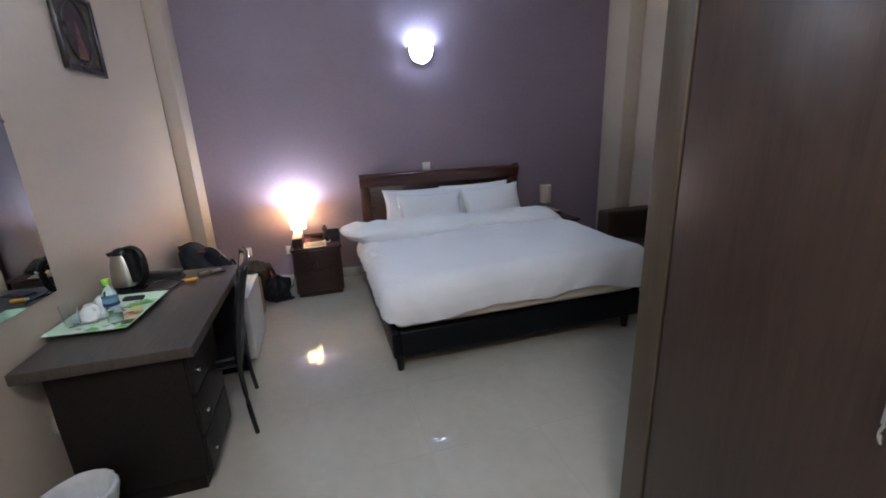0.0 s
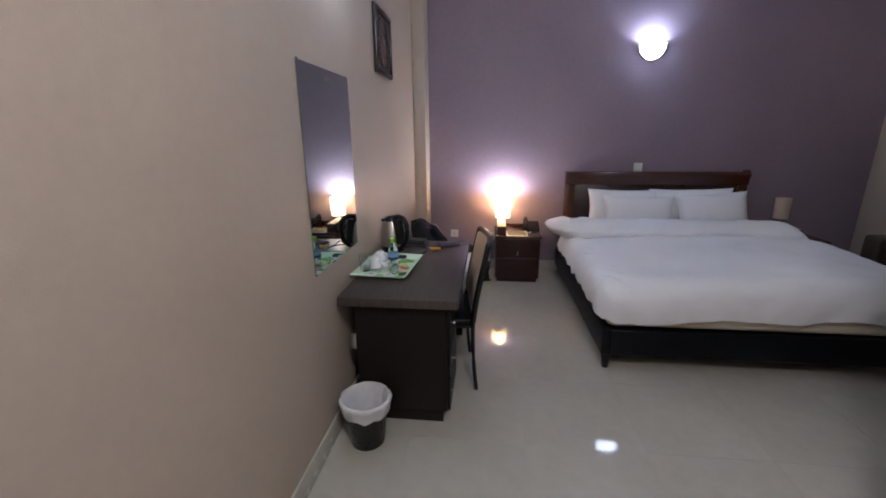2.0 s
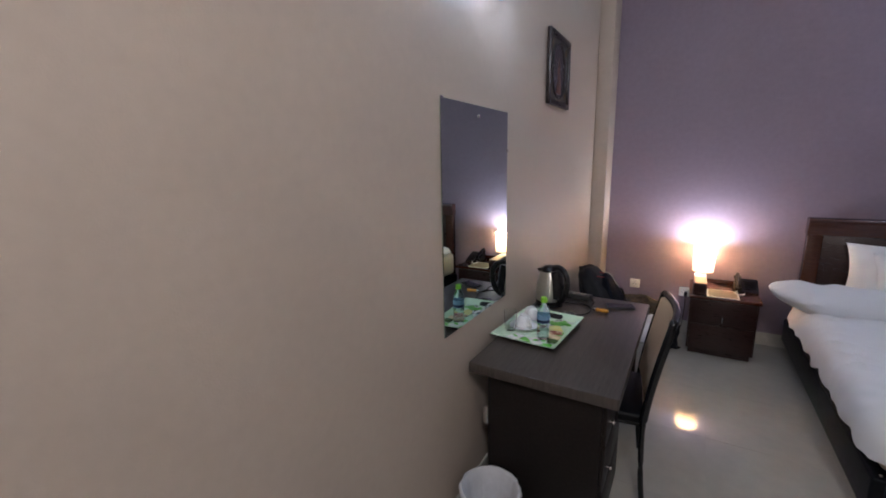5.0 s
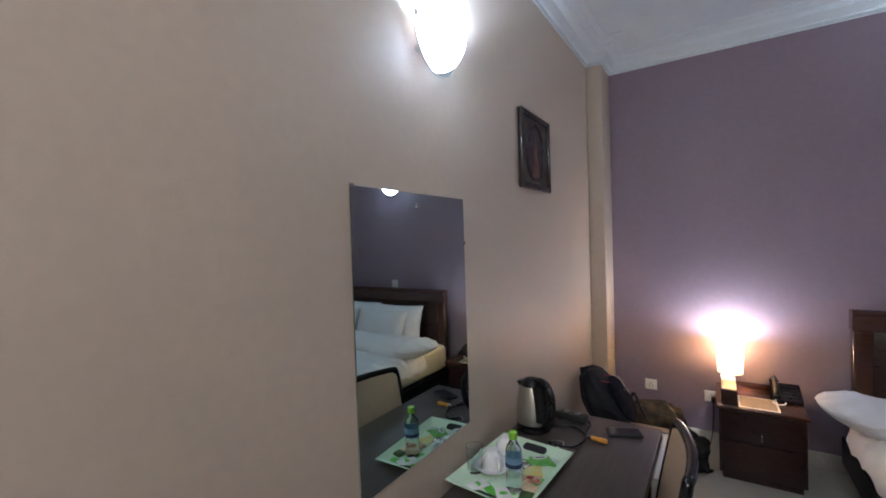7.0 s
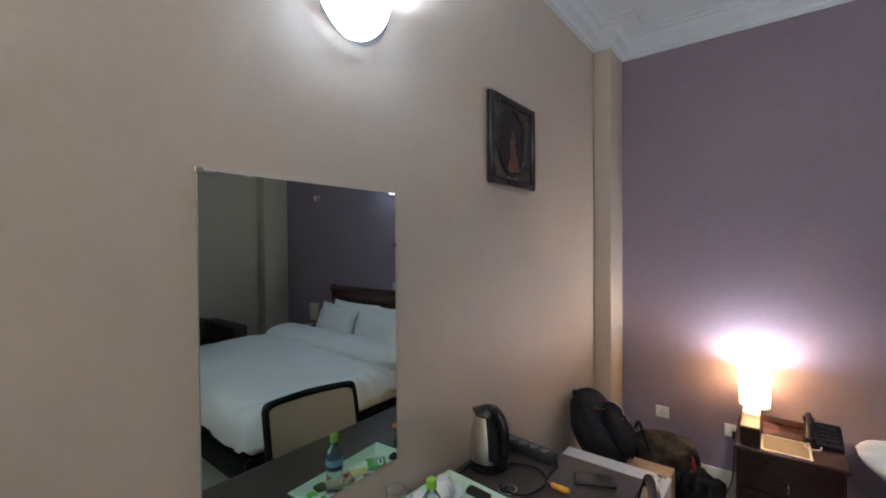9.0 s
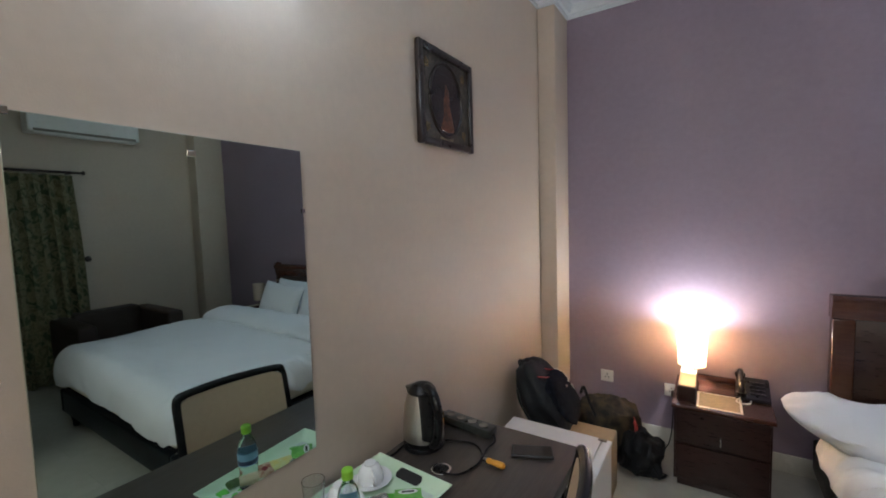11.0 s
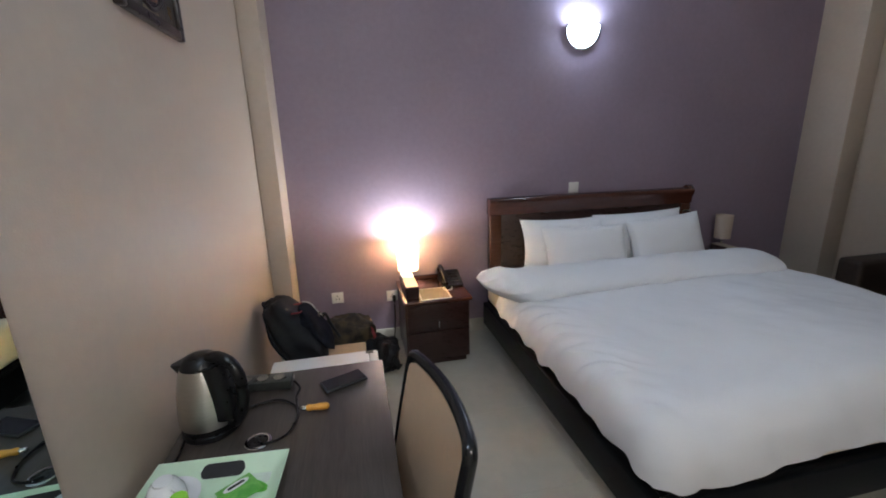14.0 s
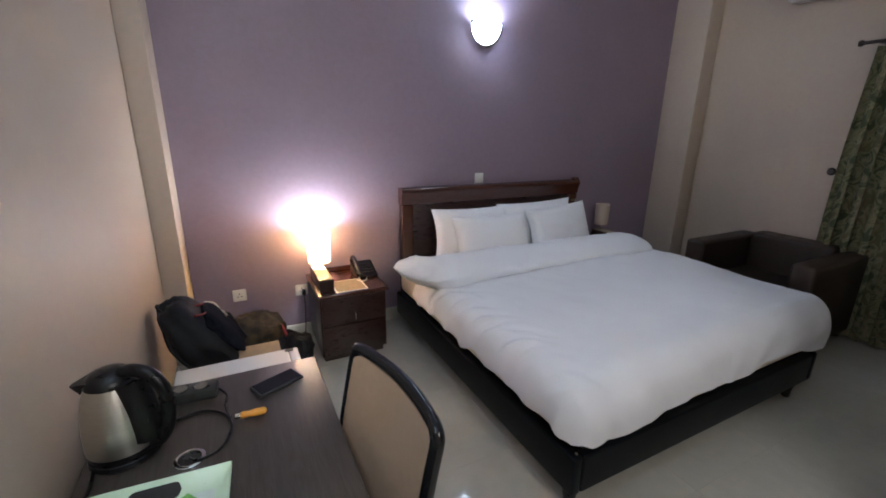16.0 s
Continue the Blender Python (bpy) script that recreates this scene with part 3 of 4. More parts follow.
plate("wall_socket", "white plastic wall socket above the skirting", "socket", 0.402, 0.419, 0.088, True)
plate("wall_socket", "white plastic wall socket with a plug in it", "socket", 0.827, 0.393, 0.088, True)
plate("light_switch", "white plastic light switch above the headboard", "switch", 2.381, 1.185, 0.088, False)
plug = thing("lamp_plug", "black plug with a cable hanging to the floor", "plug", (0.84, -0.012, 0.38))
part("plug_body", box(0.826, 0.852, -0.045, -0.0115, 0.36, 0.4, 0.005, 2), BLACKPLASTIC, plug)
part("cable", tube(smooth_line([(0.839, -0.035, 0.362), (0.84, -0.04, 0.25), (0.828, -0.05, 0.08), (0.80, -0.09, 0.008), (0.75, -0.2, 0.006), (0.79, -0.38, 0.006), (0.84, -0.42, 0.006)], 6), 0.004, 6), BLACKPLASTIC, plug)

# ---- sconces ----


def sconce(label, m, glass_mat):
    """Half-bowl wall light: its back plane is local y = 0, it stands out towards -y, its rim is local z = 0."""
    place = m.translation
    ob = thing("wall_sconce", label, "wall light", tuple(place), group="wall sconces")
    pr = []
    for i in range(13):
        a = math.pi / 2 * i / 12
        pr.append((0.124 * math.sin(a) if i else 0.001, -0.145 * math.cos(a)))
    pr += [(0.121, 0.0)] + [(0.119 * math.sin(math.pi / 2 * i / 12) if i else 0.001, -0.139 * math.cos(math.pi / 2 * i / 12)) for i in range(12, -1, -1)]
    bowl = lathe(pr, (0, 0, 0), 28, 180, 180)
    bmesh.ops.scale(bowl, vec=(1, 0.76, 1), verts=bowl.verts)
    bmesh.ops.translate(bowl, vec=(0, -0.036, 0), verts=bowl.verts)
    bmesh.ops.transform(bowl, matrix=m, verts=bowl.verts)
    part("bowl", bowl, glass_mat, ob, "glowing frosted glass half bowl")
    # a flat chrome band follows the bowl's edge and stands off the wall
    rim = bmesh.new()
    rings = []
    for k in range(25):
        a = math.pi * k / 24
        c, d = math.cos(a), -math.sin(a)
        rings.append([rim.verts.new(p) for p in ((0.122 * c, -0.026, 0.143 * d), (0.143 * c, -0.026, 0.164 * d), (0.143 * c, -0.036, 0.164 * d), (0.122 * c, -0.036, 0.143 * d))])
    for p, q in zip(rings, rings[1:]):
        for k in range(4):
            rim.faces.new((p[k], p[(k + 1) % 4], q[(k + 1) % 4], q[k]))
    rim.faces.new(rings[0])
    rim.faces.new(rings[-1])
    for x in (-0.1305, 0.1305):
        rim = box(x - 0.008, x + 0.008, -0.036, -0.026, 0.0005, 0.026, 0.002, 1, bm=rim)
    bmesh.ops.transform(rim, matrix=m, verts=rim.verts)
    part("trim", rim, CHROME, ob, "chrome band round the bowl")
    # Hidden plate added behind the bowl to keep bulb light off the wall.
    back = bmesh.new()
    faces = [[back.verts.new((0.1215 * math.cos(math.pi * k / 24), y, -0.1425 * math.sin(math.pi * k / 24))) for k in range(25)] for y in (-0.021, -0.026)]
    back.faces.new(faces[0])
    back.faces.new(faces[1])
    for k in range(25):
        back.faces.new((faces[0][k], faces[0][(k + 1) % 25], faces[1][(k + 1) % 25], faces[1][k]))
    bmesh.ops.transform(back, matrix=m, verts=back.verts)
    part("back_plate", back, PLASTICWHITE, ob, "white plate behind the bowl, shields the wall from the bulb", smooth=False)
    for x in (-0.09, 0.09):
        arm = box(x - 0.012, x + 0.012, -0.0205, -0.001, -0.10, -0.08, 0.002, 1)
        bmesh.ops.transform(arm, matrix=m, verts=arm.verts)
        part("mount", arm, CHROME, ob)
    pl = lathe([(0, 0), (0.05, 0), (0.05, 0.006), (0, 0.006)], (0, 0, 0), 24, m=pose(0, -0.001, -0.05, 90))
    bmesh.ops.transform(pl, matrix=m, verts=pl.verts)
    part("wall_plate", pl, PLASTICWHITE, ob)
    return ob


sconce("frosted half-bowl wall sconce, lit, on plum wall", pose(2.377, 0, 2.388), WHITEGLASS)
sconce("frosted half-bowl wall sconce with chrome rim, lit, over the mirror", pose(0, -2.56, 2.45, 0, 0, 90), WHITEGLASS)

# ---- mirror and picture ----
mir = thing("wall_mirror", "frameless rectangular wall mirror above the desk", "mirror", (0.003, -2.68, 1.388))
part("glass", box(0.001, 0.007, -3.0, -2.368, 0.925, 1.851, 0.0012, 1), MIRROR, mir, "silvered mirror glass", smooth=False)
for y0, y1, z0, z1 in ((-2.692, -2.672, 1.80, 1.815), (-2.376, -2.364, 1.664, 1.678), (-3.004, -2.985, 1.842, 1.856)):
    part("clip", box(0.0072, 0.0105, y0, y1, z0, z1, 0.001, 1), CHROME, mir, "tiny chrome mirror clip")

pic = thing("framed_picture", "dark carved framed picture with an oval centre", "picture", (0.01, -1.544, 2.17))
Y0, Y1, Z0, Z1 = -1.765, -1.312, 1.957, 2.386
for a in ((Y0, Y0 + 0.032, Z0, Z1), (Y1 - 0.032, Y1, Z0, Z1), (Y0 + 0.032, Y1 - 0.032, Z0, Z0 + 0.032), (Y0 + 0.032, Y1 - 0.032, Z1 - 0.032, Z1)):
    part("frame_bar", box(0.001, 0.027, *a, 0.006, 2), FRAMEBLACK, pic)
part("field", box(0.004, 0.012, Y0 + 0.032, Y1 - 0.032, Z0 + 0.032, Z1 - 0.032), PICBACK, pic, "dark patterned picture field", smooth=False)
line = [(0.014, -1.544 + 0.135 * math.cos(radians(a)), 2.171 + 0.165 * math.sin(radians(a))) for a in range(0, 361, 10)]
bm = lathe([(0, 0), (1, 0), (1, 0.0012), (0, 0.0012)], (0, 0, 0), 40)
bmesh.ops.scale(bm, vec=(0.165, 0.135, 1), verts=bm.verts)
bmesh.ops.transform(bm, matrix=pose(0.0122, -1.544, 2.171, 0, 90), verts=bm.verts)
part("oval_plate", bm, OVALBLACK, pic, "dark lacquered oval plate", smooth=False)
part("oval_ring", tube(line, 0.007, 8), FRAMEBLACK, pic, "dark glossy oval ring")
for sy in (-1, 1):
    for sz in (-1, 1):
        bm = bmesh.new()
        for k in range(7):
            a = k * 0.9
            rr = 0.012 + 0.006 * k
            bm = lathe([(0, 0), (0.008, 0.001), (0.006, 0.004), (0, 0.005)], (0, 0, 0), 8, bm=bm, m=pose(0.0122, -1.544 + sy * (0.165 - rr * 0.7 * abs(math.cos(a))), 2.171 + sz * (0.15 - rr * 0.7 * abs(math.sin(a))), 0, 90))
        part("corner_ornament", bm, GOLD, pic, "tarnished gold corner ornament")
bm = lathe([(0.001, 0), (0.05, 0.006), (0.058, 0.03), (0.036, 0.075), (0.024, 0.13), (0.019, 0.19), (0.001, 0.215)], (0, 0, 0), 20)
for v in bm.verts:
    v.co.y += 0.014 * noise.noise((v.co.y * 30, v.co.z * 22, 1.5))
bmesh.ops.scale(bm, vec=(0.08, 1, 1), verts=bm.verts)
bmesh.ops.translate(bm, vec=(0.0135, -1.538, 2.03), verts=bm.verts)
part("centre_motif", bm, FIGURE, pic, "faded rust-coloured centre motif")
part("title_bar", box(0.0122, 0.0135, -1.60, -1.49, 1.995, 2.006), PAPER, pic, smooth=False)

# ---- desk ----
desk = thing("desk", "dark wenge laminate desk with a drawer pedestal", "desk", (0.34, -2.26, 0))
DX0, DX1, DY0, DY1 = 0.03, 0.648, -2.843, -1.672
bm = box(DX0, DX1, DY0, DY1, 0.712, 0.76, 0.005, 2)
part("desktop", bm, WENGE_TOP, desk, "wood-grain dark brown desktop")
ped = part("pedestal", box(0.10, 0.585, -2.79, -2.36, 0.085, 0.711, 0.003), WENGE_SHADED, desk)
part("plinth", box(0.11, 0.56, -2.765, -2.38, 0.0, 0.085), WENGE_SHADED, desk)
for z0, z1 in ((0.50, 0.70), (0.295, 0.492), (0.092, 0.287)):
    d = part("drawer", box(0.5855, 0.603, -2.785, -2.365, z0, z1, 0.003), WENGE_SHADED, desk)
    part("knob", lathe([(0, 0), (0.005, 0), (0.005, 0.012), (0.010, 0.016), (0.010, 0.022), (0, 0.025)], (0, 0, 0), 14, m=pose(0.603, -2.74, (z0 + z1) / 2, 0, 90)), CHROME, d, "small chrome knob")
part("end_panel", box(0.08, 0.60, -1.735, -1.70, 0.0, 0.711, 0.003), WENGE_SHADED, desk)
part("modesty_panel", box(0.075, 0.095, -2.358, -1.737, 0.25, 0.711, 0.002), WENGE_SHADED, desk)
bm = lathe([(0.032, 0.7602), (0.036, 0.7602), (0.036, 0.7645), (0.033, 0.766), (0.028, 0.766), (0.027, 0.762), (0.027, 0.745)], (0.268, -2.055, 0), 28)
g = part("cable_grommet", bm, CHROME, desk, "silver cable grommet ring")
part("grommet_hole", lathe([(0, 0), (0.0268, 0), (0.0268, 0.0012), (0, 0.0012)], (0.268, -2.055, 0.7606), 24), BLACKPLASTIC, g)
# Chrome strip added to stand for the bright gap between pedestal and wall.
part("bright_gap_strip", box(0.072, 0.098, -2.786, -2.778, 0.44, 0.53, 0.003), CHROME, desk, "small bright strip added in the gap by the wall")

# ---- chair ----
ch = thing("chair", "black tube-framed chair with tan vinyl back, pushed to the desk", "chair", (0.712, -2.22, 0))
ch.rotation_euler.z = radians(7.5)
ch.location.x += 0.008
CY0, CY1 = -2.44, -1.98


def back_x(z):
    return 0.672 + 0.088 * max(0, (z - 0.45) / 0.5) ** 1.3


def back_bow(y):
    s = (y - (CY0 + CY1) / 2) / ((CY1 - CY0) / 2)
    return 0.030 * (1 - s * s)


TOP = 0.93
outer = []
for z in (0.46, 0.55, 0.65, 0.75, 0.84, TOP - 0.04, TOP - 0.015):
    outer.append((back_x(z), CY0 + 0.002 * (z > TOP - 0.02), z))
outer.append((back_x(TOP), CY0 + 0.010, TOP + 0.001))
for k in range(0, 9):
    y = CY0 + 0.035 + (CY1 - CY0 - 0.07) * k / 8
    outer.append((back_x(TOP) + back_bow(y), y, TOP + 0.004 + 0.004 * math.sin(math.pi * k / 8)))
outer.append((back_x(TOP), CY1 - 0.010, TOP + 0.001))
for z in (TOP - 0.015, TOP - 0.04, 0.84, 0.75, 0.65, 0.55, 0.46):
    outer.append((back_x(z), CY1 - 0.004 * (z > TOP - 0.03), z))
part("back_frame", tube(smooth_line(outer, 5), 0.0175, 12), BLACKTUBE, ch, "glossy black rounded back frame")


def back_pad(u, v):
    y = CY0 + 0.004 + (CY1 - CY0 - 0.008) * u
    z = 0.50 + (TOP - 0.008 - 0.50) * v
    e = min(u, 1 - u)
    if v > 0.9:
        z -= 0.02 * max(0, 1 - e / 0.08) * (v - 0.9) / 0.1
    return back_x(z) + back_bow(y) * (0.4 + 0.6 * v) - 0.004, y, z


part("backrest", sheet(20, 22, back_pad, 0.010), TAN, ch, "tan vinyl padded backrest")
part("back_shell", sheet(20, 22, lambda u, v: (back_pad(u, v)[0] + 0.012, back_pad(u, v)[1], back_pad(u, v)[2]), 0.004), BLACKHIDE, ch, "dark rear face of the backrest")
part("seat", box(0.28, 0.69, CY0 + 0.01, CY1 - 0.01, 0.425, 0.475, 0.018, 4), BLACKHIDE, ch, "black padded seat")
part("seat_rail", tube([(0.29, CY0 + 0.03, 0.418), (0.68, CY0 + 0.03, 0.418), (0.68, CY1 - 0.03, 0.418), (0.29, CY1 - 0.03, 0.418), (0.29, CY0 + 0.03, 0.418)], 0.011, 8), BLACKTUBE, ch)
for y in (CY0, CY1):
    part("leg", tube(smooth_line([(back_x(0.46), y, 0.47), (0.672, y, 0.35), (0.682, y, 0.15), (0.697, y - 0.005, 0.003)], 4), 0.0125, 10), BLACKTUBE, ch, "black splayed rear leg")
    yy = y + (0.03 if y == CY0 else -0.03)
    part("leg", tube([(0.31, yy, 0.42), (0.295, yy, 0.2), (0.285, yy, 0.003)], 0.0125, 10), BLACKTUBE, ch)

# ---- things on the desk ----
KX, KY = 0.120, -1.952
ket = thing("electric_kettle", "brushed steel electric kettle with black lid and handle", "kettle", (KX, KY, 0.76))
part("power_base", lathe([(0, 0), (0.077, 0), (0.080, 0.004), (0.078, 0.016), (0.072, 0.02), (0, 0.02)], (KX, KY, 0.7605), 36), BLACKPLASTIC, ket)
part("foot", lathe([(0, 0.021), (0.075, 0.021), (0.0775, 0.026), (0.077, 0.038), (0, 0.038)], (KX, KY, 0.7605), 36), BLACKPLASTIC, ket)
part("body", lathe([(0.0, 0.0385), (0.079, 0.0385), (0.080, 0.044), (0.0785, 0.09), (0.0735, 0.14), (0.064, 0.185), (0.055, 0.213), (0.0, 0.213)], (KX, KY, 0.7605), 40), STEEL, ket, "brushed stainless steel body")
part("lid", lathe([(0.0555, 0.2132), (0.0555, 0.217), (0.050, 0.228), (0.036, 0.241), (0.016, 0.247), (0, 0.248)], (KX, KY, 0.7605), 32), BLACKPLASTIC, ket, "domed black plastic lid")
HD = radians(-30)
hx, hy = math.cos(HD), math.sin(HD)
line = [(0.035, 0.240), (0.07, 0.246), (0.110, 0.234), (0.134, 0.198), (0.138, 0.15), (0.128, 0.095), (0.105, 0.055), (0.082, 0.036)]
pts = smooth_line([(KX + r * hx, KY + r * hy, 0.7605 + z) for r, z in line], 6)
part("handle", tube(pts, 0.0165, 12), BLACKPLASTIC, ket, "curved black plastic handle")
strip = [(KX + r * hx, KY + r * hy, 0.7605 + z) for r, z in ((0.050, 0.222), (0.060, 0.17), (0.066, 0.12), (0.070, 0.06))]
part("handle_spine", tube(smooth_line(strip, 5), 0.038, 14), BLACKPLASTIC, ket)
sp = bmesh.new()
a = radians(180)
for r, w, z in ((0.052, 0.020, 0.196), (0.052, -0.020, 0.196), (0.075, 0.004, 0.214), (0.075, -0.004, 0.214), (0.077, 0.006, 0.221), (0.077, -0.006, 0.221), (0.040, 0.030, 0.232), (0.040, -0.030, 0.232)):
    sp.verts.new((KX + r * math.cos(a) - w * math.sin(a), KY + r * math.sin(a) + w * math.cos(a), 0.7605 + z))
bmesh.ops.convex_hull(sp, input=sp.verts)
part("spout", sp, BLACKPLASTIC, ket, smooth=False)
part("cord", tube(smooth_line([(KX + 0.06, KY + 0.06, 0.765), (0.28, -1.86, 0.766), (0.345, -1.90, 0.766), (0.365, -1.97, 0.766), (0.34, -2.05, 0.766), (0.29, -2.075, 0.768), (0.268, -2.055, 0.763)], 8), 0.004, 8), BLACKPLASTIC, ket, "black mains cord")
part("cord", tube(smooth_line([(KX - 0.06, KY - 0.05, 0.765), (0.065, -2.08, 0.765), (0.04, -2.2, 0.765), (0.024, -2.3, 0.74)], 6), 0.0045, 8), BLACKPLASTIC, ket)

STRIPGREY = mat("dark_grey_plastic", (0.032, 0.035, 0.031), 0.3, vary=0.3, scale=40)
ps = thing("power_strip", "grey-black multi-socket power strip on the desk", "power strip", (0.21, -1.76, 0.76))
MS = pose(0.204, -1.757, 0.7605, 0, 0, -6)
part("housing", box(-0.125, 0.125, -0.032, 0.032, 0.0, 0.034, 0.006, 2, m=MS), STRIPGREY, ps)
for i in range(4):
    part("outlet", lathe([(0, 0.0345), (0.018, 0.0345), (0.019, 0.036), (0.015, 0.0365), (0.014, 0.035), (0, 0.035)], (-0.085 + i * 0.055, 0, 0), 18, m=MS), MESHGREY, ps)
part("cord", tube(smooth_line([(0.335, -1.775, 0.775), (0.355, -1.81, 0.768), (0.35, -1.86, 0.766), (0.362, -1.93, 0.7665)], 6), 0.004, 8), BLACKPLASTIC, ps)
tr = thing("key_fob", "small copper trinket on a ring by the power strip", "key fob", (0.10, -1.83, 0.76))
part("ring", tube([(0.10 + 0.02 * math.cos(radians(a)), -1.81, 0.82 + 0.02 * math.sin(radians(a))) for a in range(0, 361, 24)], 0.004, 8), GOLD, tr)
part("tag", box(0.085, 0.115, -1.83, -1.795, 0.7605, 0.80, 0.006, 2), AMBER, tr)

ph = thing("mobile_phone", "black smartphone lying face up on the desk", "phone", (0.503, -1.80, 0.76))
MP = pose(0.503, -1.80, 0.7605, 0, 0, 23.5)
part("case", box(-0.076, 0.076, -0.037, 0.037, 0, 0.0095, 0.004, 3, m=MP), KEYGREY, ph)
part("screen", box(-0.07, 0.07, -0.033, 0.033, 0.0097, 0.0105, m=MP), SLATE, ph, "dark glossy screen", smooth=False)

sd = thing("screwdriver", "stubby screwdriver with amber handle on the desk", "screwdriver", (0.41, -1.94, 0.76))
MD = pose(0.372, -1.94, 0.7725, 0, 90, -4)
part("handle", lathe([(0, 0.018), (0.008, 0.018), (0.011, 0.026), (0.009, 0.04), (0.0115, 0.06), (0.011, 0.082), (0.006, 0.088), (0, 0.088)], (0, 0, 0), 14, m=MD), AMBER, sd, "translucent amber handle")
part("shaft", lathe([(0, 0.002), (0.006, 0.002), (0.008, 0.005), (0.008, 0.0178), (0, 0.0178)], (0, 0, 0), 10, m=MD), CHROME, sd)

# tray with cup, glass, bottle, sachets
SLOTDARK = mat("dark_slot", (0.012, 0.010, 0.009), 0.6, vary=0.3, scale=80)
PALEPRINT = mat("whitish_mint_print", (0.66, 0.76, 0.68), 0.25, vary=0.1, scale=60)
TY = pose(0.188, -2.355, 0.7605, 0, 0, -4)
tray = thing("serving_tray", "rectangular mint green printed melamine tray on the desk", "tray", (0.178, -2.315, 0.76))


def tray_surface(u, v):
    a, b = 2 * u - 1, 2 * v - 1
    d = max(abs(a), abs(b))
    z = 0.004 + 0.024 * max(0, (d - 0.78) / 0.22) ** 1.3
    return TY @ Vector((a * 0.162, b * 0.228, z))


def tray_slot(y):
    # a round-ended slot that lies on the tray's sloping end
    def f(u, v):
        a = 2 * u - 1
        x = 0.004 + 0.054 * a
        yy = y + (2 * v - 1) * 0.0175 * (1 - max(0, abs(a) - 0.7) ** 2 / 0.0901) ** 0.5
        return tray_surface((x / 0.162 + 1) / 2, (yy / 0.228 + 1) / 2) + Vector((0, 0, 0.0012))
    return sheet(24, 8, f)


part("tray_body", sheet(28, 36, tray_surface, 0.003), TRAYMINT, tray, "pale mint tray with raised rim")
for (u, v, w, h, rot) in ((0.03, 0.10, 0.12, 0.034, 30), (0.09, 0.14, 0.09, 0.03, -25), (0.10, -0.17, 0.09, 0.032, 20), (-0.02, -0.15, 0.11, 0.03, -30), (0.11, -0.02, 0.08, 0.028, 70), (-0.09, 0.10, 0.08, 0.028, 100), (0.05, -0.10, 0.09, 0.026, -50)):
    bm = lathe([(0, 0), (w / 2, 0), (w / 2, 0.0006), (0, 0.0006)], (0, 0, 0), 18)
    bmesh.ops.scale(bm, vec=(1, h / w * 1.2, 1), verts=bm.verts)
    bmesh.ops.transform(bm, matrix=TY @ pose(u, v, 0.0046, 0, 0, rot), verts=bm.verts)
    part("leaf_print", bm, GREEN, tray, "bright green printed leaf", smooth=False)
part("handle_slot", tray_slot(0.197), SLOTDARK, tray, "dark cut-out tray handle", smooth=False)
part("handle_slot", tray_slot(-0.197), SLOTDARK, tray, smooth=False)
for u, v, w, h, rot in ((0.105, 0.165, 0.075, 0.05, 20), (-0.10, 0.14, 0.08, 0.05, -15), (0.06, -0.11, 0.09, 0.05, 35)):
    bm = lathe([(0, 0), (w / 2, 0), (w / 2, 0.0004), (0, 0.0004)], (0, 0, 0), 18)
    bmesh.ops.scale(bm, vec=(1, h / w, 1), verts=bm.verts)
    bmesh.ops.transform(bm, matrix=TY @ pose(u, v, 0.0042, 0, 0, rot), verts=bm.verts)
    part("pale_print", bm, PALEPRINT, tray, "whitish printed petal", smooth=False)

cup = thing("teacup", "white china cup turned upside down on a saucer", "cup", (0.11, -2.37, 0.766))
part("saucer", lathe([(0, 0), (0.035, 0), (0.04, 0.003), (0.072, 0.012), (0.073, 0.014), (0.04, 0.0065), (0, 0.005)], (0.112, -2.375, 0.766), 32), CHINA, cup)
part("cup_body", lathe([(0.042, 0.008), (0.043, 0.012), (0.040, 0.035), (0.030, 0.06), (0.021, 0.068), (0.020, 0.074), (0.0, 0.074)], (0.112, -2.375, 0.766), 32), CHINA, cup)
part("cup_handle", tube(smooth_line([(0.112 + 0.036, -2.405, 0.785), (0.112 + 0.052, -2.42, 0.79), (0.112 + 0.055, -2.424, 0.805), (0.112 + 0.045, -2.414, 0.82), (0.112 + 0.026, -2.398, 0.825)], 5), 0.0045, 8), CHINA, cup)
cup2 = thing("teacup", "second white china cup standing on the tray", "cup", (0.10, -2.24, 0.766))
part("saucer", lathe([(0, 0), (0.035, 0), (0.04, 0.003), (0.07, 0.012), (0.071, 0.014), (0.04, 0.0065), (0, 0.005)], (0.105, -2.235, 0.766), 32), CHINA, cup2)
part("cup_body", lathe([(0.042, 0.008), (0.043, 0.012), (0.040, 0.035), (0.030, 0.056), (0.021, 0.062), (0.020, 0.067), (0.0, 0.067)], (0.105, -2.235, 0.766), 32), CHINA, cup2)
part("cup_handle", tube(smooth_line([(0.14, -2.26, 0.785), (0.158, -2.27, 0.79), (0.16, -2.272, 0.805), (0.15, -2.266, 0.818), (0.13, -2.254, 0.822)], 5), 0.0045, 8), CHINA, cup2)

gl = solo("drinking_glass", lathe([(0, 0.0), (0.027, 0.0), (0.034, 0.10), (0.0325, 0.10), (0.0255, 0.008), (0, 0.008)], (0.06, -2.43, 0.7665), 28), CLEARGLASS, "clear upright drinking glass on the tray", "glass", (0.06, -2.43, 0.7665))

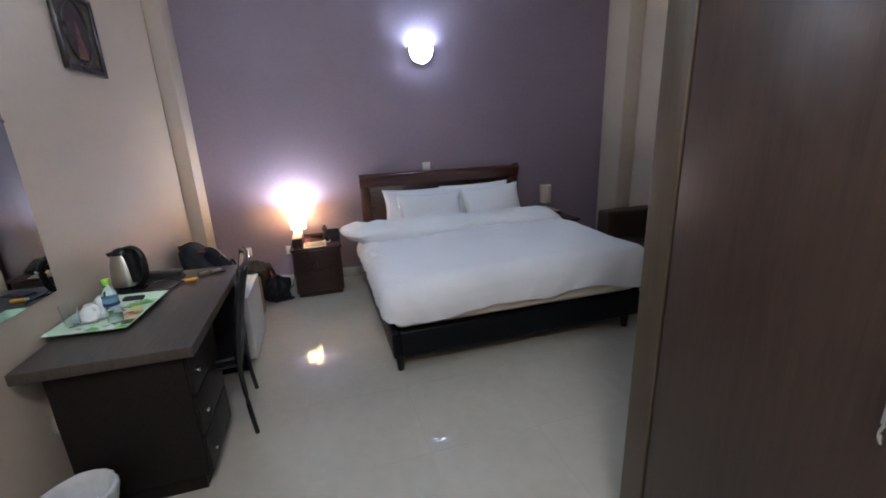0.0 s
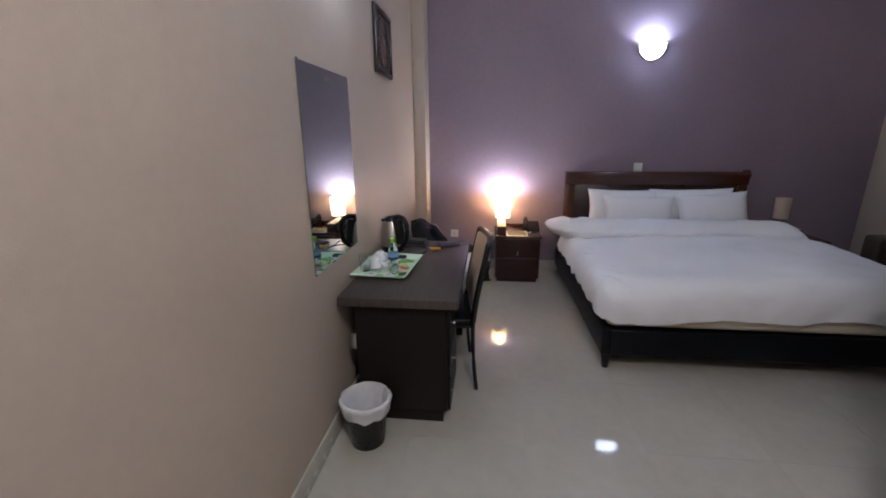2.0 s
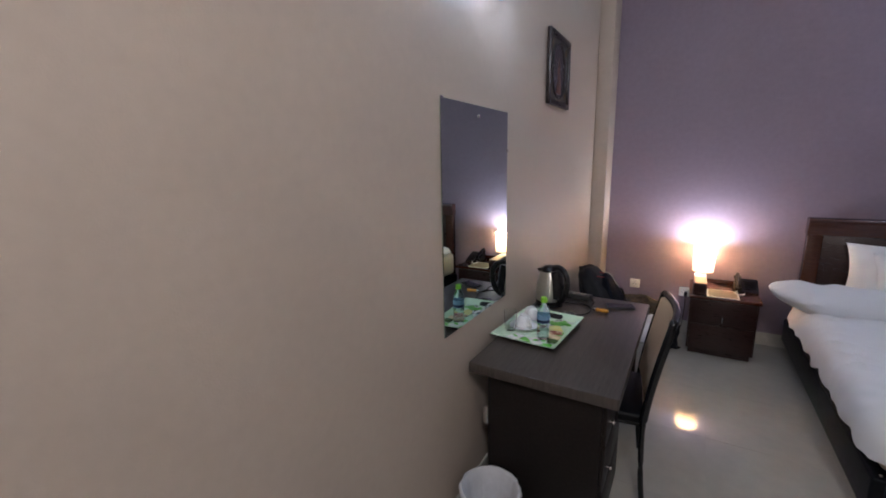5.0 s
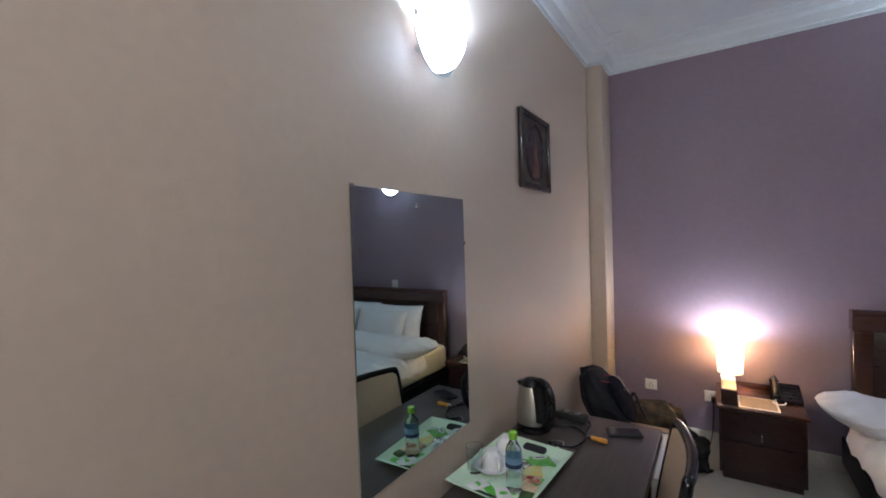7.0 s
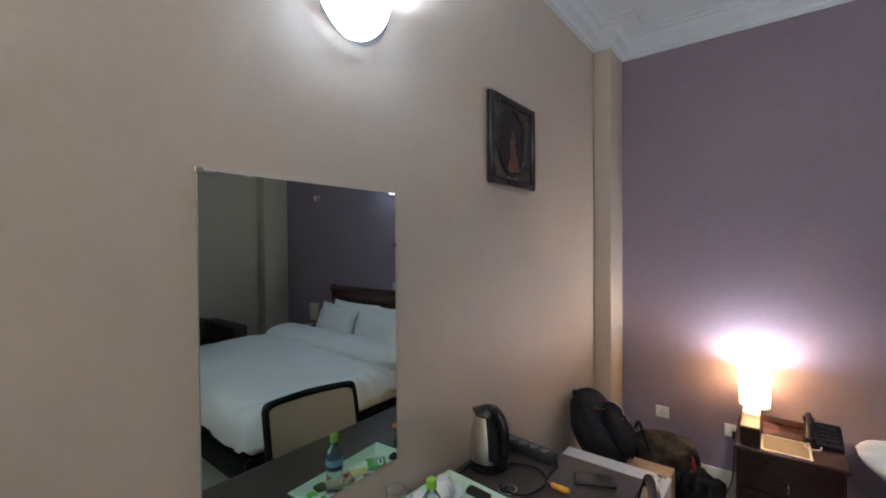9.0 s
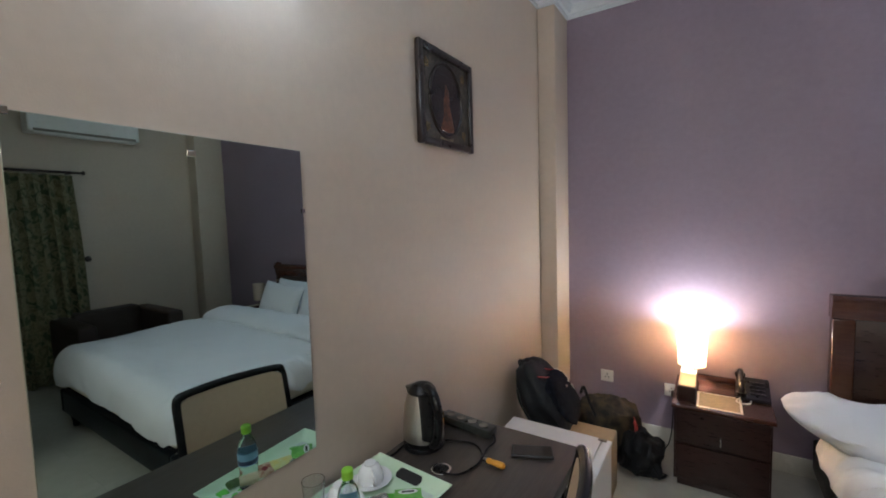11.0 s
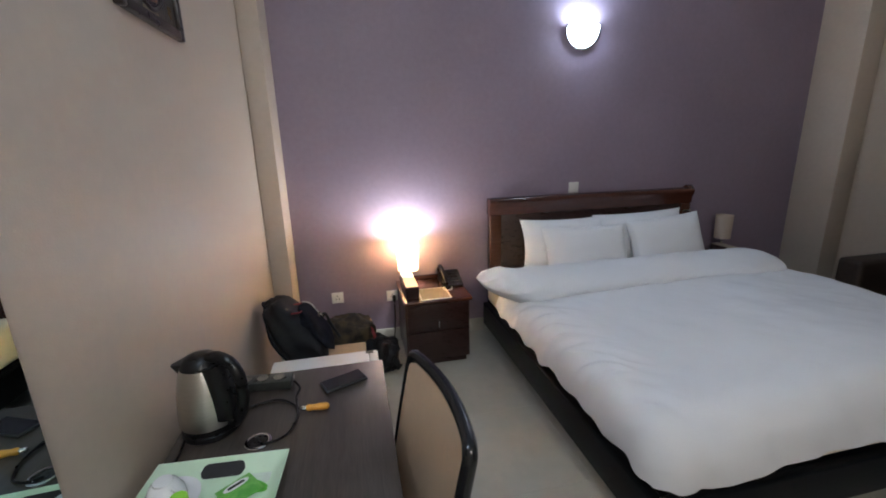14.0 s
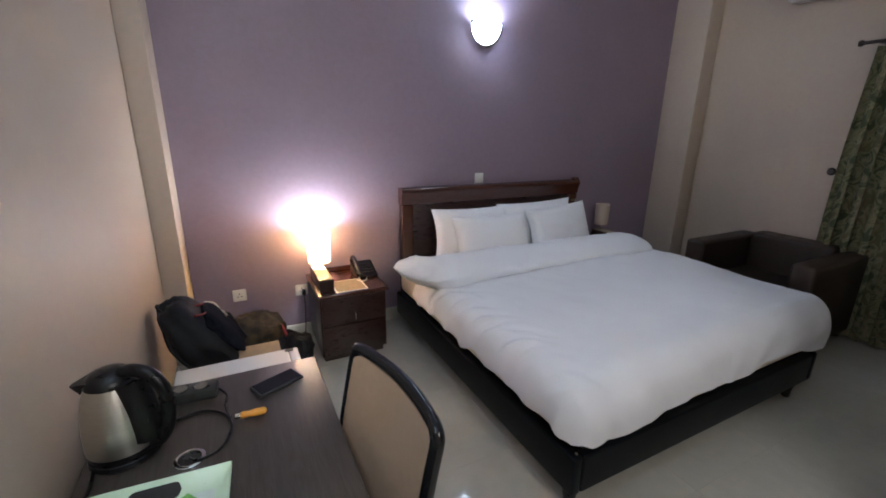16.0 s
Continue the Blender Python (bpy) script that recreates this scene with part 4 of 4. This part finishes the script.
bot = thing("water_bottle", "small clear water bottle with a lime green cap", "bottle", (0.242, -2.46, 0.766))
BP = (0.242, -2.46, 0.7665)
part("bottle_body", lathe([(0, 0.0), (0.026, 0.0), (0.03, 0.006), (0.030, 0.05), (0.028, 0.06), (0.030, 0.07), (0.030, 0.135), (0.026, 0.155), (0.014, 0.176), (0.0125, 0.185), (0, 0.185)], BP, 28), CLEAR, bot, "clear ribbed plastic body")
part("cap", lathe([(0.0, 0.186), (0.0155, 0.186), (0.0158, 0.188), (0.0155, 0.208), (0.013, 0.211), (0, 0.211)], BP, 24), LIME, bot, "lime green screw cap")
part("label_band", lathe([(0.0305, 0.085), (0.031, 0.085), (0.031, 0.125), (0.0305, 0.125), (0.0305, 0.085)], BP, 28), LABELBLUE, bot, "pale blue label")
part("label_band", lathe([(0.0313, 0.088), (0.0316, 0.088), (0.0316, 0.102), (0.0313, 0.102), (0.0313, 0.088)], BP, 28), LABELNAVY, bot)


def sachet(label, x, y, w, h, turn, material, lift=0.0, patch=None):
    def f(u, v):
        a, b = 2 * u - 1, 2 * v - 1
        return a * w / 2, b * h / 2, 0.005 * (1 - a ** 4) * (1 - b ** 4) + 0.0015 * noise.noise((a * 3, b * 3, x * 50)) + 0.001
    bm = sheet(10, 10, f, 0.0008)
    m = pose(x, y, 0.768 + lift, 0, 0, turn)
    bmesh.ops.transform(bm, matrix=m, verts=bm.verts)
    ob = thing("sachet", label, "sachet", (x, y, 0.768), group="drink sachets on the tray")
    part("packet", bm, material, ob)
    if patch:
        bm = lathe([(0, 0), (0.5, 0), (0.5, 0.0004), (0, 0.0004)], (0, 0, 0), 20)
        bmesh.ops.scale(bm, vec=(patch[0], patch[1], 1), verts=bm.verts)
        bmesh.ops.transform(bm, matrix=m @ pose(0, patch[2], 0.0068), verts=bm.verts)
        part("label_patch", bm, patch[3], ob, smooth=False)
        if len(patch) > 4:
            part("print_bar", box(-patch[0] * 0.32, patch[0] * 0.32, patch[2] - 0.004, patch[2] + 0.004, 0.0074, 0.0077, m=m), BLACKPLASTIC, ob, smooth=False)
    return ob


GREENPACK = mat("green_sachet_foil", (0.10, 0.34, 0.05), 0.3, second=(0.2, 0.5, 0.1), scale=60, mix_scale=40)
YELLOWPACK = mat("yellow_sachet_paper", (0.66, 0.55, 0.16), 0.5, second=(0.6, 0.62, 0.3), scale=60, mix_scale=40)
REDPACK = mat("brown_red_sachet", (0.30, 0.09, 0.04), 0.4, second=(0.6, 0.48, 0.33), scale=70, mix_scale=50)
sachet("green drink sachet with a pale printed label", 0.262, -2.235, 0.085, 0.075, 38, GREENPACK, 0.0, (0.062, 0.022, 0.016, CHINA, 1))
sachet("yellow and green tea sachet on the tray", 0.262, -2.325, 0.07, 0.085, 25, YELLOWPACK)
sachet("brown and red coffee sachet on the tray", 0.272, -2.385, 0.085, 0.05, 20, REDPACK, 0.003, (0.03, 0.02, 0.0, RED))
sachet("pale sugar sachet with red print", 0.285, -2.43, 0.075, 0.05, -15, mat("tan_sachet", (0.62, 0.48, 0.30), 0.5, vary=0.2, scale=60))
sachet("crumpled silvery sachet on the tray", 0.205, -2.30, 0.06, 0.075, 60, mat("silver_foil", (0.62, 0.64, 0.62), 0.25, metal=0.7, vary=0.2, scale=60, bump=0.6, bump_scale=90), 0.002)
sachet("white paper sachet lying on the tray", 0.225, -2.52, 0.05, 0.08, 35, PLASTICWHITE, 0.002, (0.03, 0.02, 0.0, GREEN))
sachet("white paper sachet lying on the tray", 0.12, -2.515, 0.05, 0.075, -30, PLASTICWHITE, 0.002, (0.03, 0.02, 0.0, GREEN))
sachet("dark green tea sachet near the tray's edge", 0.30, -2.48, 0.055, 0.05, 10, mat("dark_green_sachet", (0.05, 0.10, 0.02), 0.4, vary=0.4, scale=60))

# ---- bin ----
bn = thing("waste_bin", "round black waste bin with a white liner", "waste bin", (0.175, -2.94, 0))
BC = (0.182, -2.945, 0)
part("bucket", lathe([(0, 0.0), (0.082, 0.0), (0.086, 0.004), (0.112, 0.236), (0.115, 0.24), (0.110, 0.24), (0.084, 0.012), (0, 0.012)], BC, 36), BLACKPLASTIC, bn, "tapered black plastic bucket")


def liner(u, v):
    a = 2 * math.pi * u
    w = noise.noise((math.cos(a) * 2.2, math.sin(a) * 2.2, 0))
    f = noise.noise((math.cos(a) * 7, math.sin(a) * 7, v * 2))
    prof = [(0.119, 0.0), (0.124, 0.03), (0.133, 0.062), (0.130, 0.078), (0.118, 0.082), (0.106, 0.05), (0.092, -0.05), (0.072, -0.15)]
    k = min(v * 7, 6.999)
    i = int(k)
    r = prof[i][0] + (prof[i + 1][0] - prof[i][0]) * (k - i)
    z = prof[i][1] + (prof[i + 1][1] - prof[i][1]) * (k - i)
    r += 0.004 * f + (0.008 * w if v < 0.5 else 0)
    z = 0.19 + z + (0.02 * w * (1 - v * 1.5) if v < 0.66 else 0)
    return BC[0] + r * math.cos(a), BC[1] + r * math.sin(a), z


bm = sheet(72, 22, liner)
bmesh.ops.remove_doubles(bm, verts=bm.verts, dist=1e-4)
part("liner", bm, LINER, bn, "crumpled white plastic liner folded over the rim")

# ---- mini fridge, box and bags ----
fr = thing("mini_fridge", "small white bar fridge standing beside the desk", "fridge", (0.38, -1.37, 0))
part("cabinet", box(0.12, 0.585, -1.64, -1.10, 0.02, 0.488, 0.008, 3), FRIDGEWHITE, fr)
part("fridge_top", box(0.12, 0.60, -1.645, -1.095, 0.4885, 0.505, 0.006, 3), FRIDGEWHITE, fr)
d = part("door", box(0.592, 0.645, -1.64, -1.10, 0.03, 0.486, 0.01, 3), FRIDGEWHITE, fr)
part("door_cap", box(0.603, 0.648, -1.645, -1.095, 0.4865, 0.503, 0.006, 3), FRIDGEWHITE, d)
part("hinge", box(0.585, 0.625, -1.125, -1.105, 0.5035, 0.508, 0.001), MESHGREY, fr)
for x in (0.15, 0.6):
    for y in (-1.6, -1.14):
        part("foot", lathe([(0, 0), (0.015, 0), (0.015, 0.022), (0, 0.022)], (x - 0.03, y, 0), 12), BLACKPLASTIC, fr)

bx = thing("cardboard_box", "brown cardboard box with taped top under the backpack", "box", (0.37, -0.86, 0))
part("carton", box(0.16, 0.59, -1.06, -0.655, 0.0, 0.335, 0.006, 2), CARD, bx)
part("flap", box(0.162, 0.588, -1.058, -0.862, 0.336, 0.340, 0.001), CARD, bx)
part("flap", box(0.162, 0.588, -0.858, -0.657, 0.336, 0.340, 0.001), CARD, bx)
part("tape", box(0.158, 0.592, -0.885, -0.835, 0.3405, 0.3415), PAPER, bx, "glossy tan packing tape", smooth=False)


def blob(place, size, power, seed, rough_amp, n=40, m=2, squash=None):
    """A stuffed cloth form: a rounded box of that half-size, dented by noise."""
    bm = bmesh.new()
    bmesh.ops.create_uvsphere(bm, u_segments=n, v_segments=n * 2 // 3, radius=1)
    for v in bm.verts:
        c = v.co.normalized()
        k = (abs(c.x) ** power + abs(c.y) ** power + abs(c.z) ** power) ** (-1 / power)
        q = c * k
        d = 1 + rough_amp * noise.noise((c.x * m + seed, c.y * m, c.z * m)) + 0.3 * rough_amp * noise.noise((c.x * 3 * m + seed, c.y * 3 * m, c.z * 3 * m))
        v.co = Vector((q.x * size[0], q.y * size[1], q.z * size[2])) * d
        if squash:
            squash(v.co)
    return bm


NAVYCLOTH = mat("slate_blue_nylon", (0.011, 0.013, 0.019), 0.8, spec=0.08, vary=0.4, scale=40, bump=0.3, bump_scale=300)
bp = thing("backpack", "stuffed black backpack with red piping leaning on the wall", "backpack", (0.27, -0.80, 0.341))
MB = pose(0.200, -0.81, 0.545, 0, -33, 4)


def taper(c):
    s = 1 - 0.28 * max(0, c.z / 0.2)
    c.x *= s
    c.y *= s


bm = blob((0, 0, 0), (0.115, 0.190, 0.222), 3.2, 2.0, 0.10, squash=taper)
bmesh.ops.transform(bm, matrix=MB, verts=bm.verts)
body = part("main_bag", bm, NYLON, bp, "black nylon main compartment")
bm = blob((0, 0, 0), (0.042, 0.155, 0.15), 3.0, 5.0, 0.12)
bmesh.ops.transform(bm, matrix=MB @ pose(0.098, 0.0, -0.055), verts=bm.verts)
part("front_pocket", bm, NAVYCLOTH, bp, "dark slate-blue front pocket")
for dz in (-0.03, 0.035):
    ln = smooth_line([(0.118, 0.06, 0.06 + dz), (0.134, 0.10, 0.02 + dz), (0.130, 0.135, -0.03 + dz), (0.112, 0.158, -0.08 + dz)], 5)
    part("reflective_strip", tube([MB @ p for p in ln], 0.004, 6), CHINA, bp, "pale reflective strip")
bm = blob((0, 0, 0), (0.045, 0.03, 0.10), 2.5, 8.0, 0.15)
bmesh.ops.transform(bm, matrix=MB @ pose(0.07, 0.175, -0.05), verts=bm.verts)
part("side_pocket", bm, NAVYCLOTH, bp, "slate-blue side pocket")
for yy in (-0.09, 0.05):
    ln = smooth_line([(0.085, yy - 0.05, 0.13), (0.105, yy - 0.01, 0.10), (0.112, yy + 0.03, 0.085), (0.105, yy + 0.06, 0.075)], 5)
    part("piping", tube([MB @ p for p in ln], 0.0045, 8), RED, bp, "dull red piping")
ln = smooth_line([(-0.05, -0.10, 0.17), (-0.095, -0.13, 0.06), (-0.10, -0.135, -0.08), (-0.05, -0.13, -0.185)], 6)
part("shoulder_strap", tube([MB @ p for p in ln], 0.013, 8), NYLON, bp, "padded black shoulder strap")
ln = smooth_line([(-0.03, -0.03, 0.20), (-0.03, -0.02, 0.235), (-0.03, 0.02, 0.235), (-0.03, 0.03, 0.20)], 5)
part("haul_loop", tube([MB @ p for p in ln], 0.007, 8), NYLON, bp)
for a, b in ((0.05, 0.085), (0.12, 0.04)):
    bm = box(-0.002, 0.004, -0.012, 0.012, -0.008, 0.008, 0.002, 1, m=MB @ pose(0.15, a - 0.05, -0.03 + b * 0.2))
    part("buckle", bm, CHROME, body)

cb_ = thing("camouflage_bag", "crumpled camouflage cloth bag against the plum wall", "bag", (0.47, -0.27, 0))
bm = blob((0, 0, 0), (0.21, 0.16, 0.195), 2.6, 11.0, 0.22, m=2)
bmesh.ops.transform(bm, matrix=pose(0.45, -0.30, 0.19), verts=bm.verts)
for v in bm.verts:
    v.co.z = max(v.co.z, 0.003)
    v.co.y = min(v.co.y, -0.02)
    v.co.x = max(v.co.x, 0.02 if v.co.y < -0.37 else 0.14)
part("bag_body", bm, CAMO, cb_, "brown and black camouflage cloth")
part("strap", tube(smooth_line([(0.30, -0.36, 0.40), (0.33, -0.40, 0.46), (0.37, -0.42, 0.38), (0.42, -0.455, 0.30)], 6), 0.010, 8), NYLON, cb_)
part("strap", tube(smooth_line([(0.60, -0.33, 0.33), (0.645, -0.36, 0.27), (0.66, -0.40, 0.21), (0.655, -0.44, 0.16)], 6), 0.012, 8), RED, cb_, "red webbing strap")
gb = thing("black_duffel", "slumped black soft bag on the floor", "bag", (0.66, -0.46, 0))
bm = blob((0, 0, 0), (0.125, 0.15, 0.13), 2.4, 21.0, 0.25, m=2)
bmesh.ops.transform(bm, matrix=pose(0.685, -0.42, 0.115, 0, 18, 10), verts=bm.verts)
for v in bm.verts:
    v.co.z = max(v.co.z, 0.003)
    v.co.x = max(0.597, v.co.x) if v.co.y < -0.64 else v.co.x
part("bag_body", bm, NYLON, gb, "black soft nylon")
part("strap", tube(smooth_line([(0.74, -0.50, 0.12), (0.80, -0.53, 0.05), (0.80, -0.48, 0.012), (0.83, -0.44, 0.010)], 6), 0.008, 8), NYLON, gb)

# ---- armchair ----
so_ = thing("armchair", "dark brown leatherette tub armchair beside the window", "armchair", (4.35, -1.42, 0))
AX0, AX1, AY0, AY1 = 3.95, 4.83, -1.90, -0.96
part("arm", box(AX0, AX1 - 0.02, AY1 - 0.16, AY1, 0.06, 0.705, 0.03, 4), SOFABROWN, so_, "broad upholstered arm")
part("arm", box(AX0, AX1 - 0.02, AY0, AY0 + 0.16, 0.06, 0.705, 0.03, 4), SOFABROWN, so_)
part("backrest", box(AX1 - 0.2, AX1, AY0 + 0.162, AY1 - 0.162, 0.06, 0.735, 0.035, 4), SOFABROWN, so_)
part("seat_base", box(AX0 + 0.03, AX1 - 0.202, AY0 + 0.162, AY1 - 0.162, 0.06, 0.29, 0.015, 3), SOFABROWN, so_)
part("seat_cushion", box(AX0 + 0.01, AX1 - 0.205, AY0 + 0.166, AY1 - 0.166, 0.292, 0.43, 0.04, 4), SOFABROWN, so_, "plump brown seat cushion")
for x in (AX0 + 0.06, AX1 - 0.08):
    for y in (AY0 + 0.06, AY1 - 0.06):
        part("leg", lathe([(0, 0), (0.018, 0), (0.025, 0.062), (0, 0.062)], (x, y, 0), 14), BLACKPLASTIC, so_)

# ---- curtain ----
cu = thing("curtain", "floor-length green and beige leaf-print curtain on a rod", "curtain", (4.74, -2.4, 0))


def drape(u, v):
    z = 0.02 + 2.20 * v
    y0 = -1.56 - 0.06 * v ** 2
    y = y0 + (-3.2 - y0) * u
    s = 2 * math.pi * 15 * u
    amp = 0.035 + 0.012 * noise.noise((u * 6, v * 2, 0))
    x = 4.745 + amp * math.sin(s + 0.8 * noise.noise((u * 4, v * 1.5, 3))) + 0.02 * noise.noise((u * 9, v * 2.5, 7))
    return x, y + 0.012 * math.cos(s * 2), z


part("cloth", sheet(360, 30, drape, 0.003), CURTAIN, cu, "leaf-print cloth in deep folds")
part("rod", tube([(4.745, -1.53, 2.25), (4.745, -3.25, 2.25)], 0.013, 12), FRAMEBLACK, cu, "dark curtain rod")
part("finial", lathe([(0, 0), (0.012, 0.002), (0.024, 0.018), (0.02, 0.034), (0, 0.042)], (0, 0, 0), 16, m=pose(4.745, -1.53, 2.25, -90)), FRAMEBLACK, cu)
for y in (-1.62, -3.1):
    part("rod_bracket", box(4.75, WX - 0.0005, y - 0.012, y + 0.012, 2.235, 2.265, 0.003), FRAMEBLACK, cu)
hb = thing("curtain_holdback", "dark knob-shaped curtain holdback on the wall", "curtain holdback", (4.8, -1.54, 1.31))
part("stem", tube([(WX - 0.001, -1.535, 1.31), (4.76, -1.535, 1.31)], 0.008, 8), FRAMEBLACK, hb)
part("knob", lathe([(0, 0), (0.02, 0.003), (0.032, 0.014), (0.02, 0.028), (0, 0.032)], (0, 0, 0), 18, m=pose(4.765, -1.535, 1.31, 0, -90)), FRAMEBLACK, hb)

# ---- air conditioner ----
ac = thing("air_conditioner", "white split air conditioner on the wall above the window", "air conditioner", (4.75, -1.46, 2.6))
part("casing", box(4.645, WX - 0.001, -1.94, -0.98, 2.635, 2.92, 0.025, 4), PLASTICWHITE, ac)
part("louvre", box(4.638, 4.72, -1.90, -1.02, 2.618, 2.632, 0.004, 2), PLASTICWHITE, ac)
part("outlet_slot", box(4.642, 4.6455, -1.90, -1.02, 2.642, 2.668), MESHGREY, ac, "dark air outlet slot", smooth=False)

# ---- wardrobe ----
wd = thing("wardrobe", "tall dark brown laminate wardrobe with plain doors", "wardrobe", (2.48, -4.5, 0))
VX, VY0, VY1, VH = 2.185, -5.45, -3.55, 2.6
part("carcass", box(VX + 0.022, PX - 0.002, VY0, VY1, 0.08, VH, 0.004), WARDROBE, wd)
part("plinth", box(VX + 0.03, PX - 0.002, VY0, VY1 - 0.01, 0.0, 0.08), SKIRT, wd, "pale tiled plinth")
part("stile", box(VX, VX + 0.0215, VY1 - 0.10, VY1, 0.085, VH, 0.006, 3), STILE, wd, "olive-brown vertical end stile")
for k in range(3):
    y1 = VY1 - 0.106 - k * 0.60
    d = part("door", box(VX + 0.004, VX + 0.0215, max(y1 - 0.596, VY0), y1, 0.085, VH, 0.003, 2), WARDROBE, wd, "dark brown wood-grain door")
    yh = y1 - 0.54 if k != 1 else y1 - 0.05
    part("handle", tube(smooth_line([(VX + 0.004, yh, 1.15), (VX - 0.022, yh, 1.14), (VX - 0.024, yh, 1.06), (VX - 0.022, yh, 0.98), (VX + 0.004, yh, 0.97)], 4), 0.005, 8), CHROME, d)

# ---- entrance light: out of view, assumed from the warm west wall ----
el = thing("ceiling_light", "assumed ceiling light by the entrance, out of view", "ceiling light", (1.25, -5.05, 3.2))
part("base_ring", lathe([(0.13, 0), (0.15, 0), (0.15, -0.03), (0.13, -0.03), (0.13, 0)], (1.25, -5.05, 3.199), 32), CHROME, el)
part("diffuser", lathe([(0.129, -0.002), (0.128, -0.03), (0.11, -0.06), (0.07, -0.082), (0, -0.09)], (1.25, -5.05, 3.199), 32), glow("lit_warm_diffuser", (1.0, 0.87, 0.7), 3.0), el)

# ---- floor tiles ----
fl = solo("floor", box(-0.15, WX + 0.15, SY - 0.15, 0.15, -0.12, -0.001), GROUT, "polished cream porcelain tile floor", "floor", kind="structure", smooth=False)
me = bpy.data.meshes.new("tile")
bm = box(0.0004, 0.5996, 0.0004, 0.5996, -0.0095, 0.0, 0.0003, 1)
bm.to_mesh(me)
bm.free()
me.materials.append(TILE)
for i in range(9):
    for j in range(10):
        x, y = i * 0.6 - 0.2, 0.1 - (j + 1) * 0.6
        if x > WX or (x > PX and y + 0.6 < PY):
            continue
        t = new("tile", me)
        t.location = (x, y, 0)
        t.parent = fl
